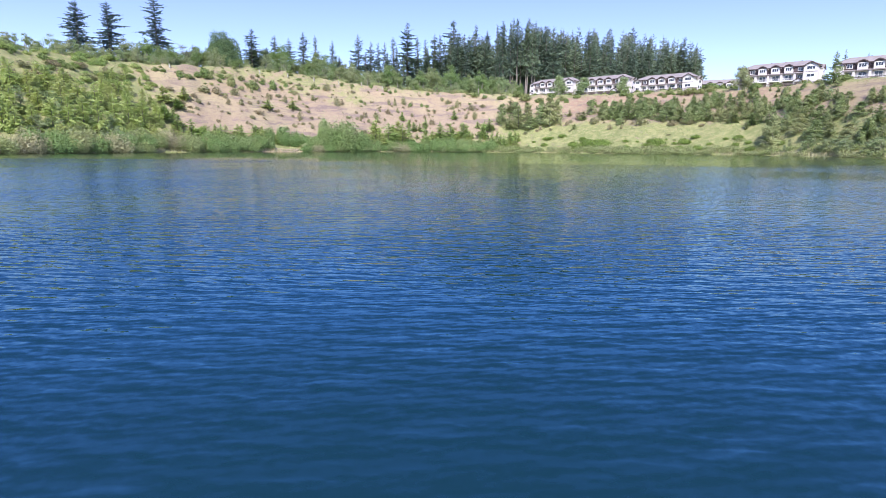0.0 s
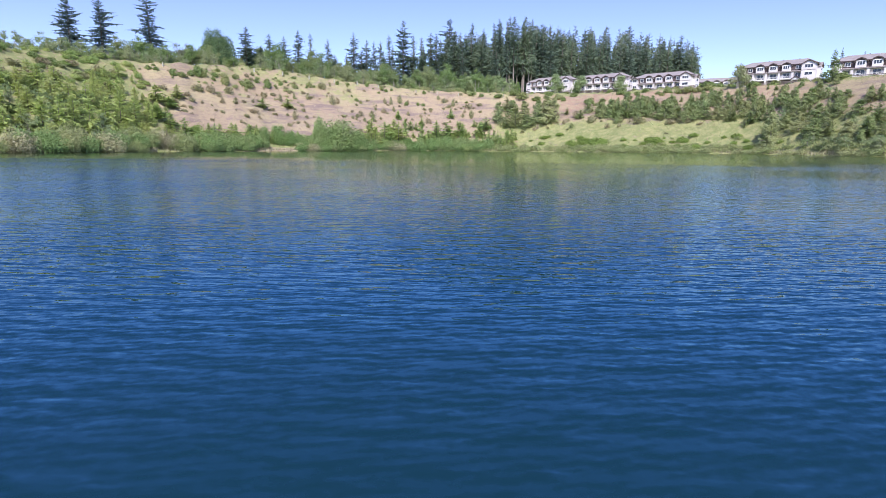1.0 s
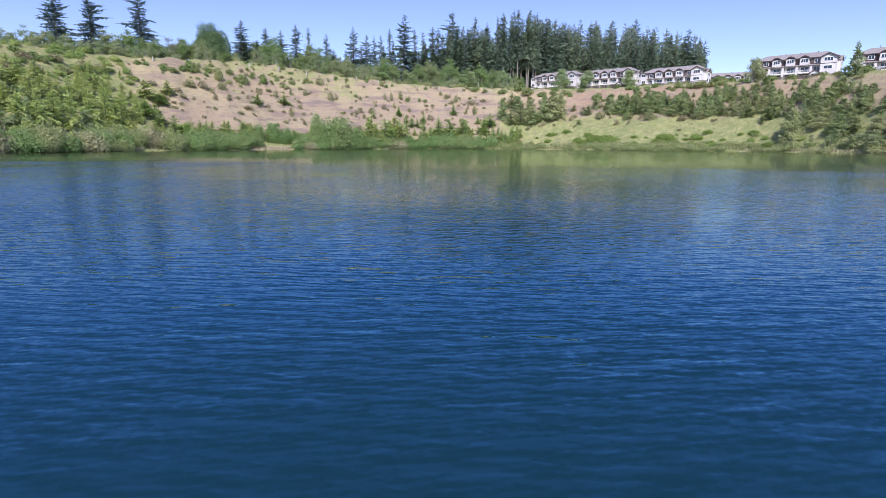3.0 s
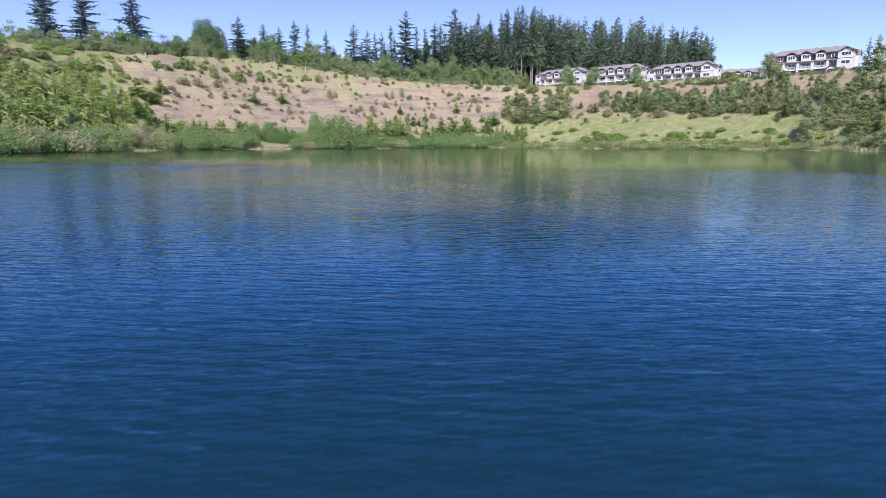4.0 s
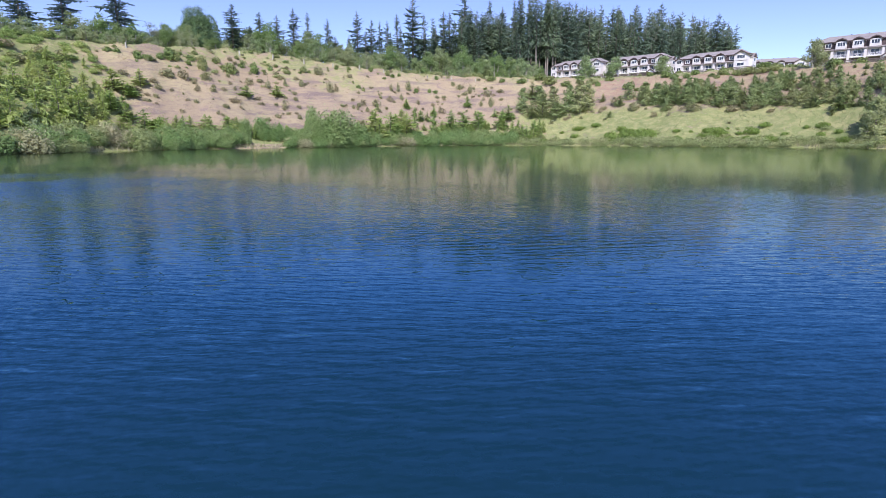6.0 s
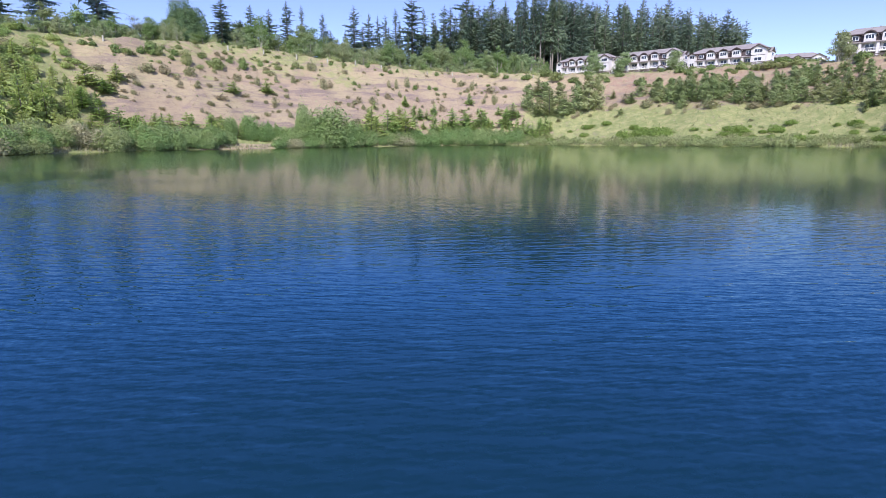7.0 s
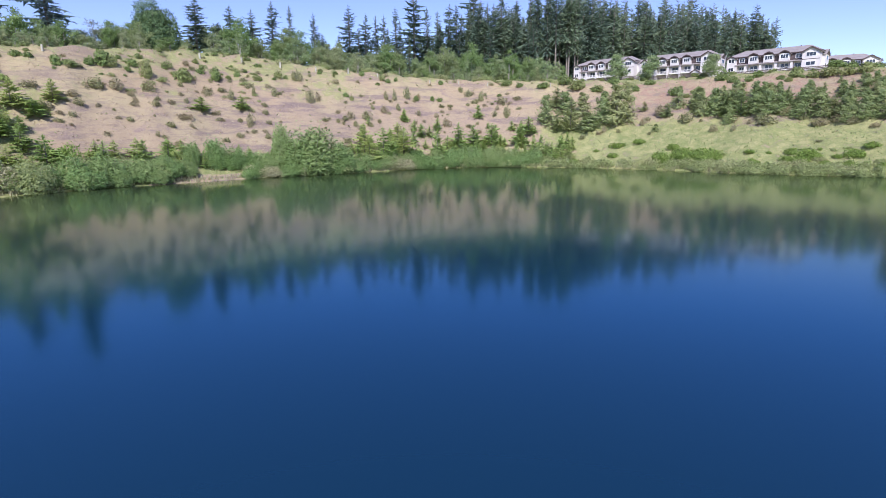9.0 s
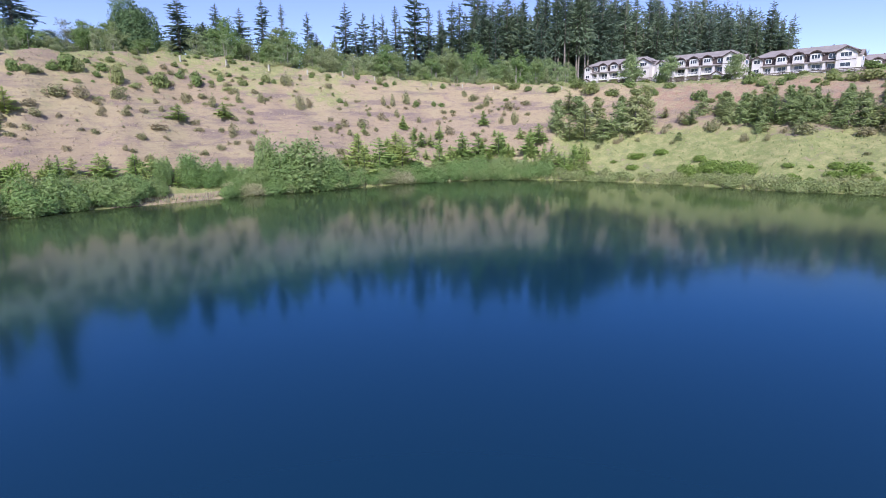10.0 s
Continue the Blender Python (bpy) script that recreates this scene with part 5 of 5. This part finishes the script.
# the band of pines and bushes on the upper east bank
upper = random.Random(58)
xs, ys = np.array([(upper.uniform(40, 118), upper.uniform(110, 215)) for _ in range(1800)]).T
b = bearing(xs, ys)
u = shore_distance(xs, ys) / np.interp(b, BEARING, CREST_AT)
low = np.interp(b, [24, 34, 50], [0.50, 0.46, 0.42])
fits = (b > 24) & (b < 60) & (u > low) & (u < low + np.interp(b, [24, 36, 50], [0.14, 0.30, 0.50]))
for x, y, way in list(zip(xs[fits], ys[fits], u[fits]))[:165]:
    plant(pines[upper.randrange(5)], float(x), float(y), upper.uniform(0.36, 0.78) * (0.6 if way > 0.72 else 1.0), upper.uniform(1.1, 1.7))

# thickets that close the west hill and the east corner
thick = random.Random(12)
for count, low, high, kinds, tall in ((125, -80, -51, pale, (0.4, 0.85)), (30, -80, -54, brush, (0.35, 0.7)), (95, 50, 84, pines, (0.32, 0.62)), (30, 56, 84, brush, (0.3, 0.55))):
    xs, ys = np.array([(thick.uniform(-115, 115), thick.uniform(84, 175)) for _ in range(count * 40)]).T
    b = bearing(xs, ys)
    u = shore_distance(xs, ys) / np.interp(b, BEARING, CREST_AT)
    fits = (b > low) & (b < high) & (u > 0.06) & (u < (0.5 if kinds is brush else 0.72))
    if kinds is pines:
        fits &= (u > 0.34) | (b > 62)
    for x, y in list(zip(xs[fits], ys[fits]))[:count]:
        plant(kinds[thick.randrange(5)], float(x), float(y), thick.uniform(*tall), thick.uniform(0.9, 1.25))

# shrubs
brooms = heap(4, "broom_shrub", lambda: bush(rng, 3.0, 2.0, 850, 0.215), [BROOM, BARK], "rounded dark green broom shrub on dry grass", "shrub", "broom shrubs")
spread(brooms, [(x, y, w * 0.92, h * 0.92) for x, y, w, h in BROOM_AT] + RIMSHRUB, 1.9, 2.9)
scrubs = heap(5, "scrub_bush", lambda: bush(rng, 2.4, 1.8, 520, 0.16, 0.6), [SCRUB_LEAF, BARK], "thin brownish green bush on dry grass", "shrub", "thin bushes on the slope")
spread(scrubs, SCRUB + SCRUB2 + SCRUBL, 1.8, 2.3)
on_slope(190, -52, 10, 0.22, 0.97, scrubs, 0.22, 0.7)
on_slope(26, -52, 10, 0.70, 1.02, brooms, 0.22, 0.45)
willows = heap(5, "willow_bush", lambda: bush(rng, 6.0, 3.6, 3700, 0.18, 0.4, 9), [WILLOW, BARK], "dense grey-green willow bush at the water", "shrub", "willows at the water")
talls = heap(3, "willow_bush", lambda: bush(rng, 5.2, 6.4, 5200, 0.19, 0.4, 11), [WILLOW, BARK], "tall dense green willow at the water", "shrub", "willows at the water")
spread(talls, [p for p in WILLOW_AT if p[3] > 0.9 * p[2]], 5.9, 4.8)
spread(willows, [p for p in WILLOW_AT + WILLOWL if p[3] <= 0.9 * p[2]], 3.1, 5.4)
straws = heap(4, "straw_bush", lambda: bush(rng, 4.4, 2.6, 1700, 0.165, 1.0), [STRAW_LEAF, BARK], "twiggy grey-tan bush at the water's edge", "shrub", "tan bushes at the water")
banks = heap(4, "bank_bush", lambda: bush(rng, 4.2, 1.9, 760, 0.185, 0.5), [BANK_LEAF, BARK], "low pale green bush at the water's edge", "shrub", "low bushes at the water")
spread(banks, BANKR, 1.8, 3.8)
limes = heap(3, "leafy_bush", lambda: bush(rng, 4.0, 2.5, 1700, 0.20, 0.3), [LIME, BARK], "bright lime green leafy bush", "shrub", "bright green bushes")
spread(limes, LIME_AT, 2.4, 3.6)
gorses = heap(4, "hill_bush", lambda: bush(rng, 3.8, 2.2, 1500, 0.16, 0.6), [YOUNG, BARK], "yellow-green bush on the west hill", "shrub", "bushes of the west hill")
on_slope(30, -50, 11, 1.02, 1.12, banks, 0.5, 1.0)
on_slope(24, -48, -22, 0.78, 1.02, brooms, 0.3, 0.62)
on_slope(34, -41, -25, 0.55, 0.92, banks, 0.25, 0.6)
on_slope(60, -68, -50, 0.66, 1.02, gorses, 0.35, 0.75)
on_slope(22, -68, -53, 0.64, 1.02, brooms, 0.4, 0.9)
on_slope(16, -24, 10, 0.04, 0.13, willows, 0.45, 0.85)
on_slope(22, -24, 12, 0.05, 0.20, banks, 0.5, 1.1)
on_slope(95, -82, -55, 0.05, 0.72, gorses, 0.35, 0.8)


# leafy clumps scattered over the foot of the east meadow
herbs = random.Random(91)
xs, ys = np.array([(herbs.uniform(5, 95), herbs.uniform(120, 200)) for _ in range(1600)]).T
b = bearing(xs, ys)
u = shore_distance(xs, ys) / np.interp(b, BEARING, CREST_AT)
fits = (b > 6) & (b < 60) & (u > 0.05) & (u < 0.10 + 0.22 * np.array([herbs.random() ** 2 for _ in xs]))
for x, y in list(zip(xs[fits], ys[fits]))[:270]:
    kinds = limes if herbs.random() < 0.5 else banks
    plant(kinds[herbs.randrange(3)], float(x), float(y), herbs.uniform(0.18, 0.6), herbs.uniform(0.9, 1.6))

# garden shrubs before the houses
garden = random.Random(66)
for number, (x, y, _, turn, _) in enumerate(HOUSES[:5]):
    c, q = math.cos(radians(turn)), math.sin(radians(turn))
    for _ in range(9):
        a, b = garden.uniform(-1, 23), garden.uniform(-6.5, -3.2)
        plant(brooms[garden.randrange(4)], x + c * a - q * b, y + q * a + c * b, garden.uniform(0.4, 0.85) * (1.4 if number > 2 else 1.0), garden.uniform(0.9, 1.4))


# a bushy knoll beside the end of the row
for _ in range(26):
    x = garden.uniform(97, 124)
    plant(brooms[garden.randrange(4)], x, 247 - 0.75 * (x - 97) + garden.uniform(-4, 4), garden.uniform(0.8, 1.5), garden.uniform(1.0, 1.5))

# pale tree guards along the rim
GUARD_SHEET = surface("pale_plastic_tree_guard", (0.40, 0.38, 0.30), (0.52, 0.50, 0.41), 1.5, 12.0, 0.6, 0.2, 0.01)


def guard_thing():
    """A tube of pale sheet round a stake, open at the top."""
    root = new("tree_guard")
    tube = Shape()
    tube.tube([(0, 0, -0.1), (0, 0, 0.6), (0.02, 0, 1.2)], [0.24, 0.23, 0.22], 10)
    part("sleeve", tube.v, tube.f, GUARD_SHEET, root, smooth=True)
    stake = Shape()
    box(stake, 0.26, -0.03, -0.3, 0.31, 0.03, 1.35)
    part("stake", stake.v, stake.f, FENCE, root)
    return tagged(root, "pale plastic tree guard with its stake", "tree guard", "tree guards on the rim")


guard = guard_thing()
for x, y, w, h in GUARD:
    plant(guard, x, y, h / 1.2, 0.9, sink=0.0)


# tall thickets under the west hill
hedges = heap(4, "thicket_bush", lambda: bush(rng, 6.4, 4.4, 3600, 0.185, 0.6, 9), [BANK_LEAF, BARK], "tall olive green thicket at the water's edge", "shrub", "thickets on the west shore")
canes = heap(3, "straw_thicket", lambda: bush(rng, 5.6, 4.0, 3000, 0.18, 1.0, 8), [STRAW_LEAF, BARK], "tall twiggy grey-tan thicket at the water's edge", "shrub", "thickets on the west shore")


# the unbroken belt of bushes along the water's edge
belt = random.Random(44)
for _ in range(560):
    k = belt.randrange(len(LINE))
    ax, ay = LINE[k]
    bx, by = LINE[(k + 1) % len(LINE)]
    t, off = belt.random(), 0.2 + 4.0 * belt.random() ** 1.4
    long = math.hypot(bx - ax, by - ay)
    x, y = ax + (bx - ax) * t - (by - ay) / long * off * -1, ay + (by - ay) * t - (bx - ax) / long * off
    if shore_distance(x, y)[0] < 0.2:
        x, y = ax + (bx - ax) * t + (by - ay) / long * off * -1, ay + (by - ay) * t + (bx - ax) / long * off
    if y < 84 or abs(x + 47) < 5:
        continue
    if x < -52:   # the tall thicket stands a little further in
        pick = belt.random()
        kind = (canes if pick < 0.30 else hedges if pick < 0.75 else willows) if x < -62 else (willows if pick < 0.8 else hedges)
        if belt.random() < 0.55:
            plant(kind[belt.randrange(3)], x, y, belt.uniform(0.65, 1.15), belt.uniform(0.85, 1.25))
        continue
    west = x < 15
    dry = west and belt.random() < 0.2
    kind = straws if dry else willows if west and belt.random() < 0.7 else banks
    size = belt.uniform(0.5, 0.9) if kind is willows else belt.uniform(0.45, 0.95)
    plant(kind[belt.randrange(4)], x, y, size * float(np.interp(x, [-52, 0, 30], [1.25, 1.15, 1.0])), belt.uniform(0.85, 1.35))


# grasses: dry tufts on the slope, green ones at the foot and on the meadow
def grass(name, count, choose, material, label, tall, seed):
    """One mesh of tufts of five bent blades each, spread where choose(s, u, b) allows."""
    g = np.random.default_rng(seed)
    x, y = g.uniform(-125, 135, count * 6), g.uniform(80, 250, count * 6)
    s, b = shore_distance(x, y), bearing(x, y)
    u = s / np.interp(b, BEARING, CREST_AT)
    keep = (s > 0.05) & (g.random(len(x)) < choose(s, u, b))
    x, y = x[keep][:count], y[keep][:count]
    z, n, blades = ground(x, y), len(x), 5
    a = g.uniform(0, 6.283, (n, blades))
    lean, h, r = g.uniform(0.15, 0.7, (n, blades)), tall * g.uniform(0.5, 1.3, (n, blades)), g.uniform(0.0, 0.22, (n, blades))
    w = 0.05 + 0.05 * g.random((n, blades))
    cx, cy = x[:, None] + r * np.cos(a * 3.1), y[:, None] + r * np.sin(a * 3.1)
    v = np.empty((n, blades, 3, 3))
    zz = np.broadcast_to(z[:, None], (n, blades))
    v[:, :, 0] = np.stack([cx - w * np.sin(a), cy + w * np.cos(a), zz - 0.08], -1)
    v[:, :, 1] = np.stack([cx + w * np.sin(a), cy - w * np.cos(a), zz - 0.08], -1)
    v[:, :, 2] = np.stack([cx + lean * h * np.cos(a), cy + lean * h * np.sin(a), zz + h], -1)
    v = v.reshape(-1, 3)
    ob = part(name, v.tolist(), np.arange(len(v)).reshape(-1, 3).tolist(), material)
    return tagged(ob, label, "grass", kind="stuff")


grass("dry_grass", 15000, lambda s, u, b: np.where((u > 0.1) & (u < 1.15), np.where((b > 12) & (u < 0.45), 0.15, 0.9), 0.05), DRY,
      "straw-coloured dry grass tufts on the slope", 0.15, 3)
grass("meadow_grass", 9000, lambda s, u, b: np.where(u < 0.12, 1.0, np.where((b > 10) & (u < 0.5), 0.9, np.where(u > 0.9, 0.5, 0.02)) * (u < 1.3)), REED,
      "green grass tufts at the foot of the bank", 0.24, 4)

grass("reeds", 22000, lambda s, u, b: np.where((s < 1.5) & (u < 0.2), 0.9, 0.0), STRAW_LEAF, "pale reeds and dead grass at the water's edge", 0.75, 6)

# a pattern that was never planted is taken away
for ob in [o for o in bpy.data.objects if o.parent is None and o.type in ("EMPTY", "MESH") and o.name not in USED and o.matrix_basis == Matrix.Identity(4)]:
    if ob.name.split(".")[0] in ("fir_tree", "spruce_tree", "alder_tree", "alder_sapling", "maple_tree", "withered_tree", "young_fir", "young_pine", "broom_shrub", "scrub_bush",
                                 "willow_bush", "thicket_bush", "straw_thicket", "straw_bush", "bank_bush", "leafy_bush", "hill_bush"):
        for child in list(ob.children):
            bpy.data.objects.remove(child)
        bpy.data.objects.remove(ob)
